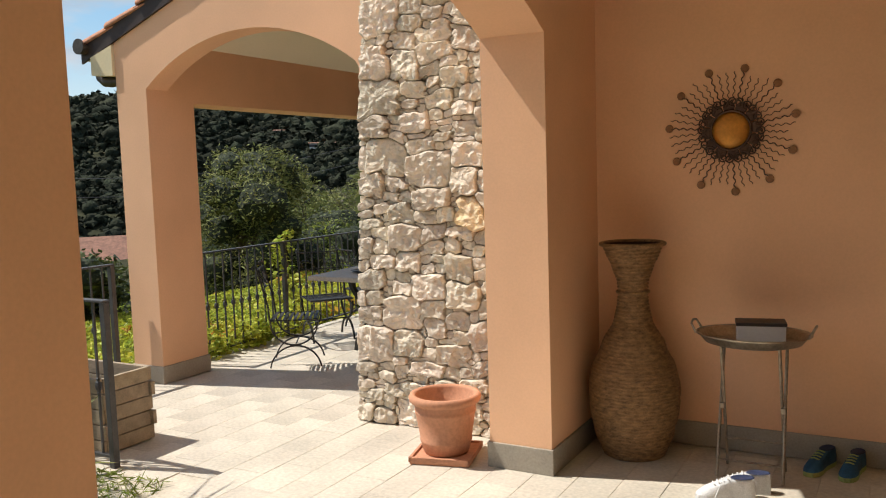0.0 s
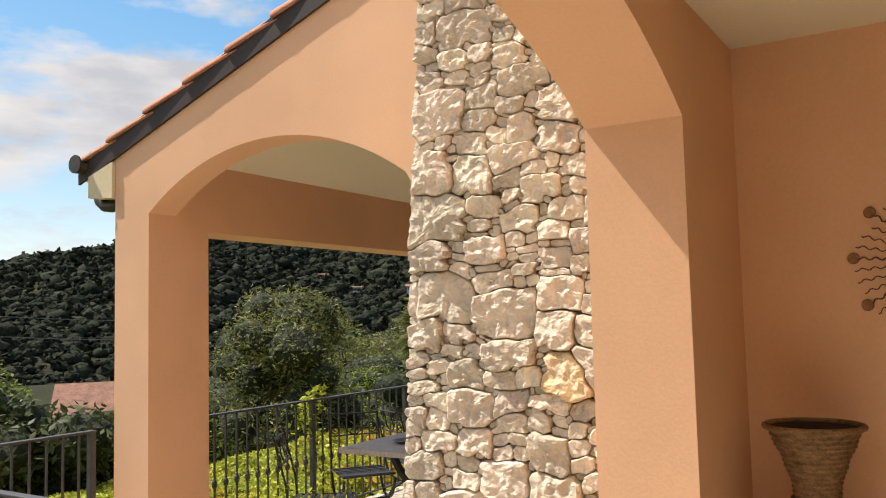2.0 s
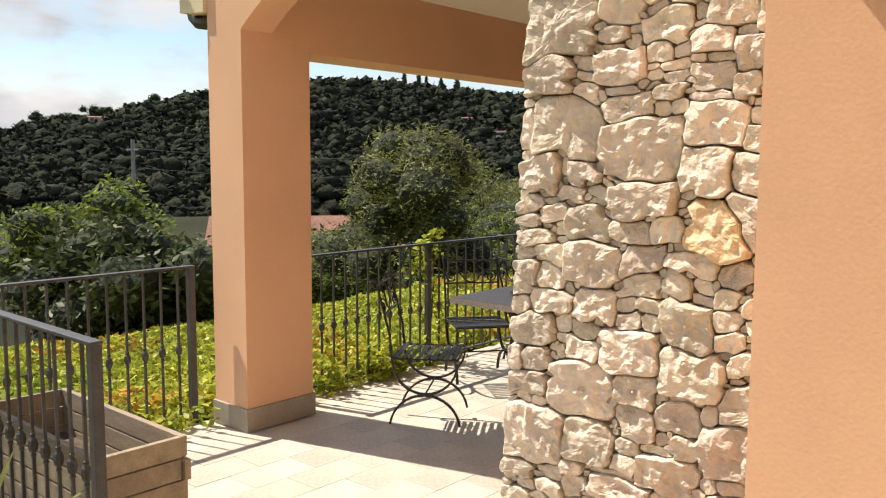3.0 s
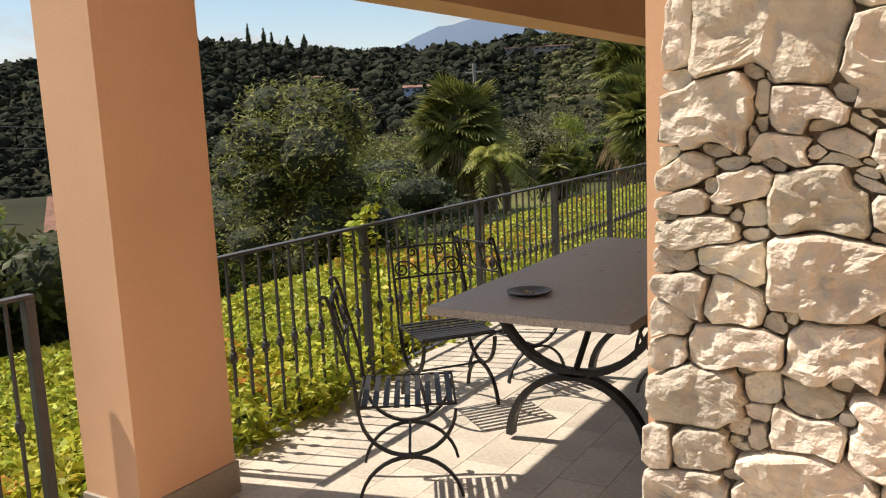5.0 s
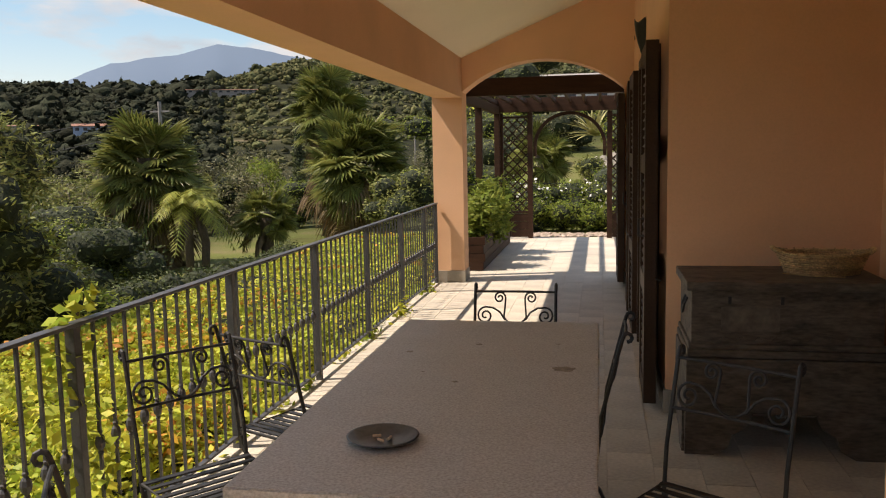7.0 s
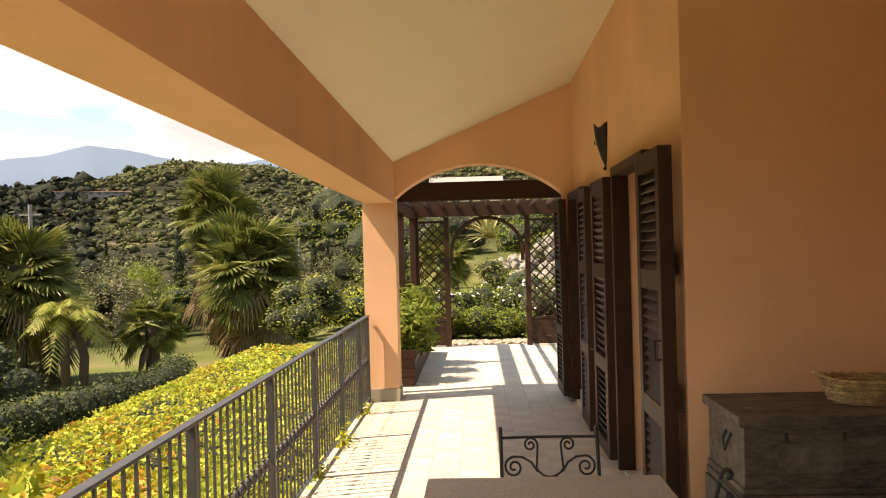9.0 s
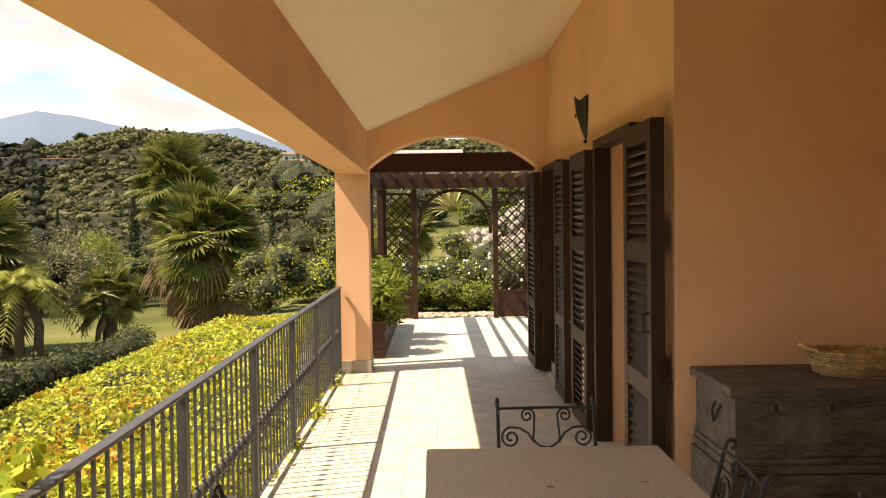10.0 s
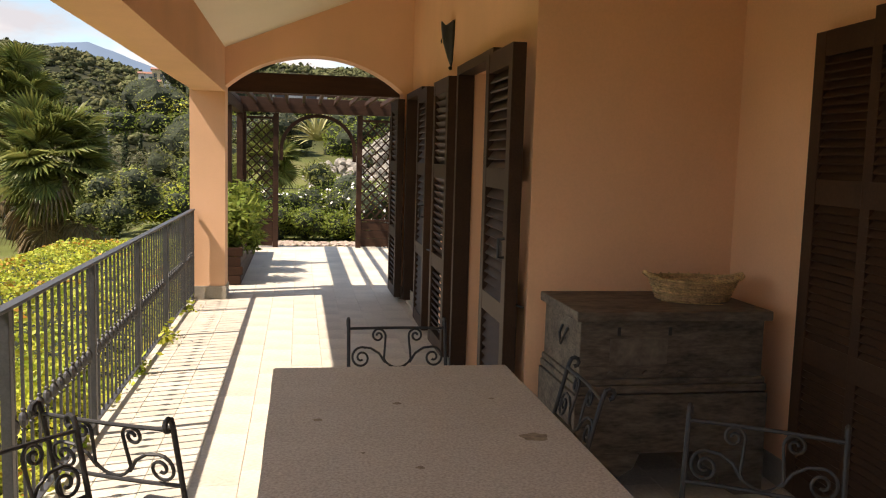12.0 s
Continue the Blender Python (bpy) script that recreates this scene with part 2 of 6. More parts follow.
# near arched wall: a thin arched panel between a deep corner pillar and a deep jamb beside the pier
NX0, AW = -5.083, 0.215          # outer side of the near pillar, thickness of the arched panel
rz = lambda x: 2.600 + 0.37 * (x + 5.33)   # underside of the roof at the gable
bm = bmesh.new()
arch = arc_top(-4.76, -2.75, 2.31, 0.35)
prism(bm, [(NX0, 0), (NX0, rz(NX0)), (-1.60, rz(-1.60)), (-1.60, 0), (-2.75, 0)] + arch[::-1] + [(-4.76, 0)], "y", FY0, FY0 + AW)
# the jamb beside the pier is slightly splayed
for v in bm.verts:
    if abs(v.co.x + 2.75) < 0.012 and v.co.y < FY0 + 0.01:
        v.co.x -= 0.035
structure("wall_south", bm, STUCCO, "peach stucco gable wall with a low arched opening", "wall")
bm = boxed(NX0, -4.76, FY0 + AW, FY1, 0, 2.19)
for v in bm.verts:
    v.co.z += 0.004 * (GY0 - v.co.y) if v.co.z > 1 else 0
structure("pillar_south", bm, STUCCO, "peach stucco corner pillar of the loggia", "pillar")
structure("jamb_south", boxed(-2.75, -1.60, FY0 + AW, FY1, 0, 3.55), STUCCO, "peach stucco wall end behind the stone pier", "wall")
# far arched wall with its pillar
bm = bmesh.new()
arch = arc_top(-4.76, -2.89, 2.25, 0.35)
prism(bm, [(PX0, 0), (PX0, rz(PX0)), (-2.0, rz(-2.0)), (-2.0, 0), (-2.89, 0)] + arch[::-1] + [(-4.76, 0)], "y", GY0, GY1)
structure("wall_north", bm, STUCCO, "peach stucco end wall with a low arched opening", "wall")
def lift_near(bm):
    """The beam and ceiling rise slightly towards the near end."""
    for v in bm.verts:
        v.co.z += 0.004 * (GY0 - v.co.y)


# beam over the open side
bm = bmesh.new()
prism(bm, [(NX0, 2.19), (-4.76, 2.19), (-4.76, ceil_z(-4.76) + 0.05), (NX0, ceil_z(NX0) + 0.05)], "y", FY0 + AW, GY0)
lift_near(bm)
structure("beam_west", bm, STUCCO, "peach stucco beam over the open side", "beam")
# loggia ceiling, sloping up to the house
bm = bmesh.new()
prism(bm, [(-4.76, ceil_z(-4.76)), (AX, ceil_z(AX)), (AX, ceil_z(AX) + 0.03), (-4.76, ceil_z(-4.76) + 0.03)], "y", FY0 + AW, GY0)
lift_near(bm)
structure("ceiling", bm, CEIL, "cream plastered sloping ceiling", "ceiling")


def wall_with_doors(y0, y1, x0, x1, top, openings, name, label):
    """A wall along y between x0 and x1, with door openings of (y from, y to, height)."""
    pts = [(y0, 0)]
    for a, b, h in openings:
        pts += [(a, 0), (a, h), (b, h), (b, 0)]
    pts += [(y1, 0), (y1, top), (y0, top)]
    bm = bmesh.new()
    prism(bm, pts, "x", x0, x1)
    return structure(name, bm, STUCCO, label, "wall")


DOORS = [(10.05, 11.10, 2.17), (12.98, 14.0, 2.17)]
wall_with_doors(AY, GY0, HX, HX + 0.3, 4.6, DOORS, "wall_east", "peach stucco house wall with two door openings")
wall_with_doors(FY1, AY, AX, AX + 0.3, 4.6, [(7.25, 8.15, 2.17)], "wall_alcove_side", "peach stucco alcove wall with a door opening")
structure("wall_alcove_back", boxed(HX + 0.3, AX + 0.3, AY, AY + 0.3, 0, 4.6), STUCCO, "peach stucco alcove wall behind the chest", "wall")
# rooms behind the doors, their dimness put into a darker plaster colour
ROOM = mat("dim_painted_plaster", (0.35, 0.30, 0.25), 0.9, var=0.08)
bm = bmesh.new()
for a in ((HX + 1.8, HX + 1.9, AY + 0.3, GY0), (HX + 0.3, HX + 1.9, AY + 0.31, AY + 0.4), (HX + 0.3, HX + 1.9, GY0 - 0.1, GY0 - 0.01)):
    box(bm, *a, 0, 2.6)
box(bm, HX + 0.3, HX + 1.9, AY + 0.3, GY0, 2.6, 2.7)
structure("wall_room", bm, ROOM, "plastered room behind the doors, its dimness put into the colour", "wall")

# entrance porch: arcade pillar wall, back wall, ceiling
bm = bmesh.new()
arch = arc_top(1.80, 4.585, 2.30, 0.36)
prism(bm, [(1.32, 0), (1.32, 3.6), (5.40, 3.6), (5.40, 0), (4.585, 0)] + arch[::-1] + [(1.80, 0)], "x", -1.60, -1.24)
structure("wall_arcade", bm, STUCCO, "peach stucco porch arcade with a low arch", "wall")
structure("wall_porch_back", boxed(-1.24, 4.2, 5.38, 5.68, 0, 3.6), STUCCO, "peach stucco porch wall in shade", "wall")
structure("wall_porch_side", boxed(3.0, 3.3, -2.2, 5.38, 0, 3.6), STUCCO, "peach stucco porch side wall", "wall")
structure("wall_porch_front", boxed(-1.6, 3.0, -2.5, -2.2, 0, 3.6), STUCCO, "peach stucco porch front wall", "wall")
structure("ceiling_porch", boxed(-1.24, 3.0, -2.2, 5.38, 2.74, 2.9), CEIL, "cream plastered porch ceiling", "ceiling")

# roof slab, bargeboard, soffit
bm = bmesh.new()
prism(bm, [(-5.40, rz(-5.40)), (0.6, rz(0.6)), (0.6, rz(0.6) + 0.09), (-5.40, rz(-5.40) + 0.09)], "y", 5.199, 14.75)
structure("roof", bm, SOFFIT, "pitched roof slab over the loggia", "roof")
bm = bmesh.new()
prism(bm, [(-5.44, rz(-5.44) - 0.005), (0.6, rz(0.6) - 0.005), (0.6, rz(0.6) + 0.135), (-5.44, rz(-5.44) + 0.135)], "y", 5.178, 5.197)
structure("bargeboard", bm, DARKBOARD, "dark brown bargeboard under the roof tiles", "trim")
bm = bmesh.new()
prism(bm, [(-5.33, 2.455), (NX0 - 0.004, 2.435), (NX0 - 0.004, rz(NX0) - 0.02), (-5.33, rz(-5.33) - 0.004)], "y", 5.175, 14.7)
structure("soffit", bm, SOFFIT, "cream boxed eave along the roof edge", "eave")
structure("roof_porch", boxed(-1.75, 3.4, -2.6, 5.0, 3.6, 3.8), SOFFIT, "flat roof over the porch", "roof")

# ground and terrace
structure("floor", boxed(-5.16, 3.0, -2.4, 19.62, -0.30, -0.006), GROUT, "terrace slab with sandy joints", "floor")

# baseboards of grey stone tile
def baseboard(name, x0, x1, y0, y1):
    return structure(name, boxed(x0, x1, y0, y1, 0, 0.14, 0.004), BASE, "grey stone tile baseboard", "baseboard")


for i, r in enumerate([(NX0 - 0.012, -4.748, FY0 - 0.013, FY1 + 0.012), (PX0 - 0.012, -4.748, GY0 - 0.013, GY1 + 0.012), (-1.612, -1.228, 4.572, 5.37),
                       (-1.228, 3.0, 5.367, 5.379), (HX - 0.012, HX + 0.02, AY - 0.012, 10.25), (HX + 0.02, AX - 0.013, AY - 0.012, AY - 0.001), (HX - 0.012, HX - 0.001, 11.12, 12.05),
                       (HX - 0.012, HX - 0.001, 13.0, GY0), (AX - 0.012, AX - 0.001, 8.17, AY), (AX - 0.012, AX - 0.001, FY1, 7.23), (-2.902, -2.86, GY0 - 0.012, GY1 + 0.012)]):
    baseboard("baseboard_%d" % (i + 1), *r)

# roof edge: barrel tiles up the gable and along the eave, gutter with a downpipe bend
roof_tiles = tagged(empty("roof_tiles", pose(0, 0, 0)), "terracotta barrel tiles stepped along the gable edge", "roof tiles", kind="structure")


def barrel(length, r0, r1):
    bm = bmesh.new()
    n = 8
    rows = []
    for u, r in ((0, r0), (length, r1)):
        for t in (0.0, 0.014):
            rows.append([bm.verts.new((u, (r - t) * math.cos(math.pi * k / n), (r - t) * math.sin(math.pi * k / n) * 0.8)) for k in range(n + 1)])
    a, ai, b, bi = rows
    for k in range(n):
        bm.faces.new((a[k], a[k + 1], b[k + 1], b[k]))
        bm.faces.new((ai[k], bi[k], bi[k + 1], ai[k + 1]))
        bm.faces.new((a[k], ai[k], ai[k + 1], a[k + 1]))
    for e in (0, n):
        bm.faces.new((a[e], b[e], bi[e], ai[e]))
    return bm


slope = math.degrees(math.atan(0.37))
tile_mesh = mesh_of("barrel_tile", barrel(0.46, 0.095, 0.075), ROOF, True)
for col in range(3):
    for i in range(15):
        x = -5.49 + i * 0.36
        ob = new("roof_tile", tile_mesh)
        ob.parent = roof_tiles
        ob.matrix_basis = pose(x, 5.252 + col * 0.2, rz(x) + 0.125 + random.uniform(-0.004, 0.004), random.uniform(-3, 3), -slope + 3, random.uniform(-1.5, 1.5))
gutter = tagged(empty("gutter"), "dark metal half-round gutter along the eave", "gutter")
bm = bmesh.new()
prof = [(-5.405 + 0.065 * math.cos(math.pi + math.pi * k / 10), 2.69 + 0.065 * math.sin(math.pi + math.pi * k / 10)) for k in range(11)]
prof += [(-5.405 + 0.057 * math.cos(2 * math.pi - math.pi * k / 10), 2.692 + 0.057 * math.sin(2 * math.pi - math.pi * k / 10)) for k in range(11)]
prism(bm, prof, "y", 5.135, 14.72)
part("channel", bm, COPPER, gutter)
part("end_cap", lathed([(0, 0), (0.062, 0), (0.062, 0.012), (0, 0.012)], 16), COPPER, gutter, at=pose(-5.405, 5.135, 2.685, 90))
pts = [(-5.40, 5.30, 2.64), (-5.395, 5.30, 2.52), (-5.37, 5.30, 2.45), (-5.32, 5.30, 2.415), (-5.25, 5.30, 2.405), (-5.10, 5.30, 2.41)]
part("downpipe_bend", tubed(pts, 0.04, 12), COPPER, gutter, smooth=True)


# ---- stone pier ----
def laid(w, h, rng):
    """Blocks (centre and half sizes) laid as a mason lays rubble: always on the lowest spot, large and small mixed, slips packed into the gaps."""
    step = 0.01
    n = int(w / step)
    top = [0.0] * n
    blocks = []

    def put(i, k, z, hh):
        blocks.append(((i + k / 2) * step, z + hh / 2, k * step / 2, hh / 2))
        for q in range(i, i + k):
            top[q] = z + hh

    while min(top) < h:
        z = min(top)
        i = top.index(z)
        e = i
        while e < n and top[e] < z + 0.022:
            e += 1
        while i > 0 and top[i - 1] < z + 0.022:
            i -= 1
        room = e - i
        sides = [top[q] - z for q in (i - 1, e) if 0 <= q < n]
        if room < 9:
            put(i, room, z, max(0.028, min([0.13] + sides)))
            continue
        r = rng.random()
        k = int(100 * (rng.uniform(0.22, 0.36) if r < 0.42 else rng.uniform(0.13, 0.22) if r < 0.78 else rng.uniform(0.06, 0.11)))
        if room - k < 6:
            k = room if room < 38 else room - 9
        at = i if rng.random() < 0.5 else e - k
        put(at, k, z, min(0.235, max(0.05, k * step * rng.uniform(0.42, 0.82))))
        if k > 11 and rng.random() < 0.5:
            m = rng.randint(4, max(5, k - 4))
            put(at + rng.choice((0, k - m)), m, top[at], rng.uniform(0.02, 0.034))
    # slips wedged where blocks meet
    for x, z, a, b in list(blocks):
        for _ in range(rng.choice((0, 1, 1, 2)) if a > 0.05 else 0):
            blocks.append((min(w - 0.02, max(0.02, x + a * rng.choice((-1, 1)))), z + b, rng.uniform(0.014, 0.038), rng.uniform(0.010, 0.024)))
    return blocks


def bent(x, z):
    """The wall's joints wander: the plane is warped at two scales."""
    p, q = Vector((x * 3.1, z * 3.1, 4.0)), Vector((x * 9.5, z * 9.5, 9.0))
    k = min(1.0, x / 0.12)
    return (x + k * (0.034 * noise.noise(p) + 0.016 * noise.noise(q)), z + min(1.0, z / 0.1) * (0.05 * noise.noise(p + Vector((7, 3, 1))) + 0.022 * noise.noise(q + Vector((2, 8, 1)))))


def stone_outlines(blocks, w, h, rng):
    """Each stone swells from its block until it meets its neighbours: rounded, uneven outlines with dark joints between."""
    B = np.array(blocks)
    tilt = np.array([rng.gauss(0, 0.11) for _ in blocks])
    form = np.array([rng.uniform(2.8, 6.5) for _ in blocks])

    def reach(idx, X, Z):
        u, v = X[..., None] - B[idx, 0], Z[..., None] - B[idx, 1]
        c, s_ = np.cos(tilt[idx]), np.sin(tilt[idx])
        u, v = u * c + v * s_, v * c - u * s_
        f = form[idx]
        return ((np.abs(u) / B[idx, 2]) ** f + (np.abs(v) / B[idx, 3]) ** f) ** (1 / f)

    out = []
    for i, (x, z, a, b) in enumerate(blocks):
        near = [j for j in range(len(blocks)) if j != i and abs(B[j, 0] - x) < B[j, 2] + 2 * a + 0.02 and abs(B[j, 1] - z) < B[j, 3] + 2 * b + 0.02]
        k = max(12, min(40, int((a + b) * 4 / 0.022)))
        ang = np.array([2 * math.pi * (q + rng.uniform(-0.3, 0.3)) / k for q in range(k)])
        # even spacing along the outline rather than by angle
        ang = np.arctan2(np.sin(ang) * b, np.cos(ang) * a)
        r = np.linspace(0.02, 1.7, 260)[None, :] * np.hypot(a * np.cos(ang), b * np.sin(ang)).clip(min(a, b))[:, None] * 1.25
        X, Z = x + r * np.cos(ang)[:, None], z + r * np.sin(ang)[:, None]
        stop = (X < 0) | (X > w) | (Z < 0) | (Z > h)
        if near:
            stop |= reach(np.array(near), X, Z).min(-1) < reach(np.array([i]), X, Z)[..., 0]
        first = np.where(stop.any(1), stop.argmax(1), 259)
        rr = r[np.arange(k), np.maximum(first - 1, 0)]
        if np.median(rr) < 0.010:
            continue
        gap = 0.0006
        rr = np.maximum(rr - gap - 0.0022 * np.array([rng.random() for _ in range(k)]), 0.4 * rr)
        # a worn outline: no spike stands far out of its neighbours
        rr = np.minimum(rr, 0.5 * (np.roll(rr, 1) + np.roll(rr, -1)) * 1.3)
        poly = []
        for t, d in zip(ang, rr):
            px_, pz_ = bent(x + d * math.cos(t), z + d * math.sin(t))
            poly.append((px_ + (1 - px_ / w) * (0.055 * pz_ + rng.uniform(-0.003, 0.003)), pz_))
        out.append((i, x - a < 0.012, poly))
    return out


def stone_mesh(q, back, rng):
    """One split-faced stone over its outline: uneven face, broken edges, sides going back into the wall."""
    cx, cy = sum(p[0] for p in q) / len(q), sum(p[1] for p in q) / len(q)
    size = math.sqrt(abs(sum(a[0] * b[1] - b[0] * a[1] for a, b in zip(q, q[1:] + q[:1]))) / 2)
    tilt = (rng.uniform(-0.12, 0.12), rng.uniform(-0.13, 0.13))
    lift = min(0.026, 0.15 * size) * rng.uniform(0.6, 1.5)
    set_back = rng.uniform(-0.010, 0.010) - (0.014 if size < 0.06 else 0)
    seed = Vector((rng.uniform(0, 99), rng.uniform(0, 99), 0))
    bm = bmesh.new()
    rings = []
    amp = min(1.0, size / 0.12)
    for s, z in ((1.0, -back), (1.0, -0.012), (0.992, 0.3 * lift), (0.968, 0.72 * lift), (0.90, 0.95 * lift), (0.72, lift), (0.58, lift), (0.43, lift), (0.28, lift), (0.13, lift)):
        ring = []
        for x, y in q:
            u, v = (x - cx) * s, (y - cy) * s
            f = 0 if s == 1.0 else 1
            nz = noise.noise(Vector((u * 13, v * 13, 0)) + seed) * 0.014 + noise.noise(Vector((u * 38, v * 38, 5)) + seed) * 0.008 + abs(noise.noise(Vector((u * 17, v * 17, 9)) + seed)) * -0.022
            ring.append(bm.verts.new((cx + u + (0.05 if back > 0.1 and z == -back and u < 0 else 0), cy + v, z + set_back * (z > -back + 1e-6) + f * ((tilt[0] * u + tilt[1] * v) + nz * amp))))
        rings.append(ring)
    n = len(q)
    for A, B in zip(rings, rings[1:]):
        for i in range(n):
            bm.faces.new((A[i], A[(i + 1) % n], B[(i + 1) % n], B[i]))
    c = bm.verts.new((cx, cy, lift + set_back))
    for i in range(n):
        bm.faces.new((rings[-1][i], rings[-1][(i + 1) % n], c))
    return bm


pier = tagged(empty("stone_pier", pose(STX0, STY, 0)), "rough limestone rubble pier with deep open joints", "stone pier", kind="structure")
core = boxed(0.04, STX1 - STX0, 0.036, FY0 - STY - 0.002, 0, 4.3)
for v in core.verts:
    v.co.x += 0.2 * (v.co.z > 1 and v.co.x < 0.5)
part("core", core, MORTAR, pier, "recessed brown mortar")
rng = random.Random(23)
PW = STX1 - STX0
OX, OZ = 0.875, 1.36
blocks = [b for b in laid(PW, 3.6, rng) if abs(b[0] - OX) > 0.10 or abs(b[1] - OZ) > 0.085] + [(OX, OZ, 0.135, 0.095)]
to_front = Matrix(((1, 0, 0, 0), (0, 0, -1, 0), (0, 1, 0, 0), (0, 0, 0, 1)))
for i, edge, q in stone_outlines(blocks, PW, 3.6, rng):
    ochre = i == len(blocks) - 1
    st = part("stone", stone_mesh(q, (FY0 - STY - 0.012) if edge else 0.05, rng), STONE_Y if ochre else STONE, pier, "ochre-stained stone" if ochre else "")
    st.matrix_basis = to_front
# upper part, out of reach
part("stone_top", boxed(0.22, PW, 0.0, FY0 - STY - 0.002, 3.6, 4.3), STONE, pier)


# ---- railings ----
KNOT = [(0.006, -0.05), (0.011, -0.045), (0.011, -0.038), (0.007, -0.034), (0.017, -0.02), (0.021, 0), (0.017, 0.02), (0.007, 0.034), (0.011, 0.038), (0.011, 0.045), (0.006, 0.05)]


def baluster_mesh():
    bm = bmesh.new()
    box(bm, -0.006, 0.006, -0.006, 0.006, 0.065, 0.945)
    lathe(bm, [(r, z + 0.46) for r, z in KNOT], 8)
    return mesh_of("baluster", bm, RAILIRON)


BAL = baluster_mesh()


def railing(p0, p1, posts, label, end_gap=0.05):
    """A flat-topped iron railing from p0 to p1 with posts at the given distances."""
    a, b = Vector((*p0, 0)), Vector((*p1, 0))
    L = (b - a).length
    yaw = math.degrees(math.atan2(b.y - a.y, b.x - a.x))
    r = tagged(empty("railing", pose(a.x, a.y, 0, 0, 0, yaw)), label, "railing", "terrace railings")
    part("handrail", boxed(0, L, -0.024, 0.024, 0.945, 0.96, 0.004), RAILIRON, r)
    part("bottom_rail", boxed(0, L, -0.014, 0.014, 0.055, 0.067), RAILIRON, r)
    post = mesh_of("post", boxed(-0.02, 0.02, -0.02, 0.02, -0.02, 0.944, 0.003), RAILIRON)
    for d in posts:
        o = new("post", post)
        o.parent, o.matrix_basis = r, pose(d, 0, 0)
    n = int(L / 0.108)
    for i in range(1, n):
        d = L * i / n
        if all(abs(d - q) > 0.04 for q in posts):
            o = new("baluster", BAL)
            o.parent, o.matrix_basis = r, pose(d, 0, 0, 0, 0, random.uniform(-4, 4))
    return r


railing((-5.09, 5.72), (-5.09, 14.23), [0.05, 1.40, 2.76, 4.12, 5.42, 6.68, 7.8, 8.46], "dark grey iron railing with knotted balusters beside the loggia")
railing((-5.17, 5.12), (-5.17, -1.5), [0.02, 1.4, 2.8, 4.2, 5.6], "dark grey iron railing along the terrace edge")
railing((-3.53, 3.71), (-5.12, 3.72), [0.02, 1.5], "dark grey iron railing beside the wooden planter")


# ---- dining table and chairs ----
def arc_bar(bm, c, w, drop, y, up, r=0.016, n=20, flat=0.026):
    """A bowed flat bar across x between c - w and c + w: hanging (up False) or standing (up True)."""
    pts = arc_top(c[0] - w, c[0] + w, 0, drop, n)
    pts = [(x, (c[1] + z) if up else (c[1] - z)) for x, z in pts]
    outer = []
    for i, (x, z) in enumerate(pts):
        a, b = pts[max(0, i - 1)], pts[min(n, i + 1)]
        dx, dz = b[0] - a[0], b[1] - a[1]
        L = math.hypot(dx, dz)
        nx, nz = -dz / L * r, dx / L * r
        outer.append([bm.verts.new((x + s * nx, y + t, z + s * nz)) for s, t in ((-1, -flat), (1, -flat), (1, flat), (-1, flat))])
    for A, B in zip(outer, outer[1:]):
        for k in range(4):
            bm.faces.new((A[k], A[(k + 1) % 4], B[(k + 1) % 4], B[k]))
    bm.faces.new(outer[0])
    bm.faces.new(outer[-1])


table = tagged(empty("dining_table", pose(-3.6275, 7.235, 0)), "long speckled stone slab table on curved iron trestles", "table")
bm = bmesh.new()
box(bm, -0.4525, 0.4525, -1.035, 1.035, 0.722, 0.76)
es = [e for e in bm.edges]
bmesh.ops.subdivide_edges(bm, edges=es, cuts=9, use_grid_fill=True)
for v in bm.verts:
    if abs(v.co.x) > 0.45 or abs(v.co.y) > 1.03:
        nn = noise.noise(v.co * 9)
        v.co.x -= math.copysign(0.004, v.co.x) * nn if abs(v.co.x) > 0.45 else 0
        v.co.y -= math.copysign(0.004, v.co.y) * nn if abs(v.co.y) > 1.03 else 0
bmesh.ops.bevel(bm, geom=[e for e in bm.edges if e.calc_face_angle(0) > 1.0], offset=0.005, segments=2, affect="EDGES")
part("tabletop", bm, SLAB, table, "cream and grey speckled stone slab")
STAIN = mat("brown_table_stain", (0.27, 0.22, 0.155), 0.6, var=0.3, scale=30)
for sx, sy, sr in [(0.325, 0.175, 0.032), (-0.042, -0.04, 0.01), (-0.037, 0.537, 0.012), (-0.301, 0.381, 0.012), (-0.183, 0.083, 0.006), (0.287, 0.573, 0.007)]:
    bm = bmesh.new()
    vs = []
    for q in range(14):
        a = q * math.pi / 7
        rr_ = sr * (1 + 0.55 * noise.noise(Vector((math.cos(a) * 1.7, math.sin(a) * 1.7, sx * 9))))
        vs.append((sx + rr_ * 1.3 * math.cos(a), sy + rr_ * math.sin(a), 0.7612))
    c = bm.verts.new((sx, sy, 0.7616))
    vs = [bm.verts.new(p) for p in vs]
    for q in range(14):
        bm.faces.new((vs[q], vs[(q + 1) % 14], c))
    part("stain", bm, STAIN, table, "dark brown stain")
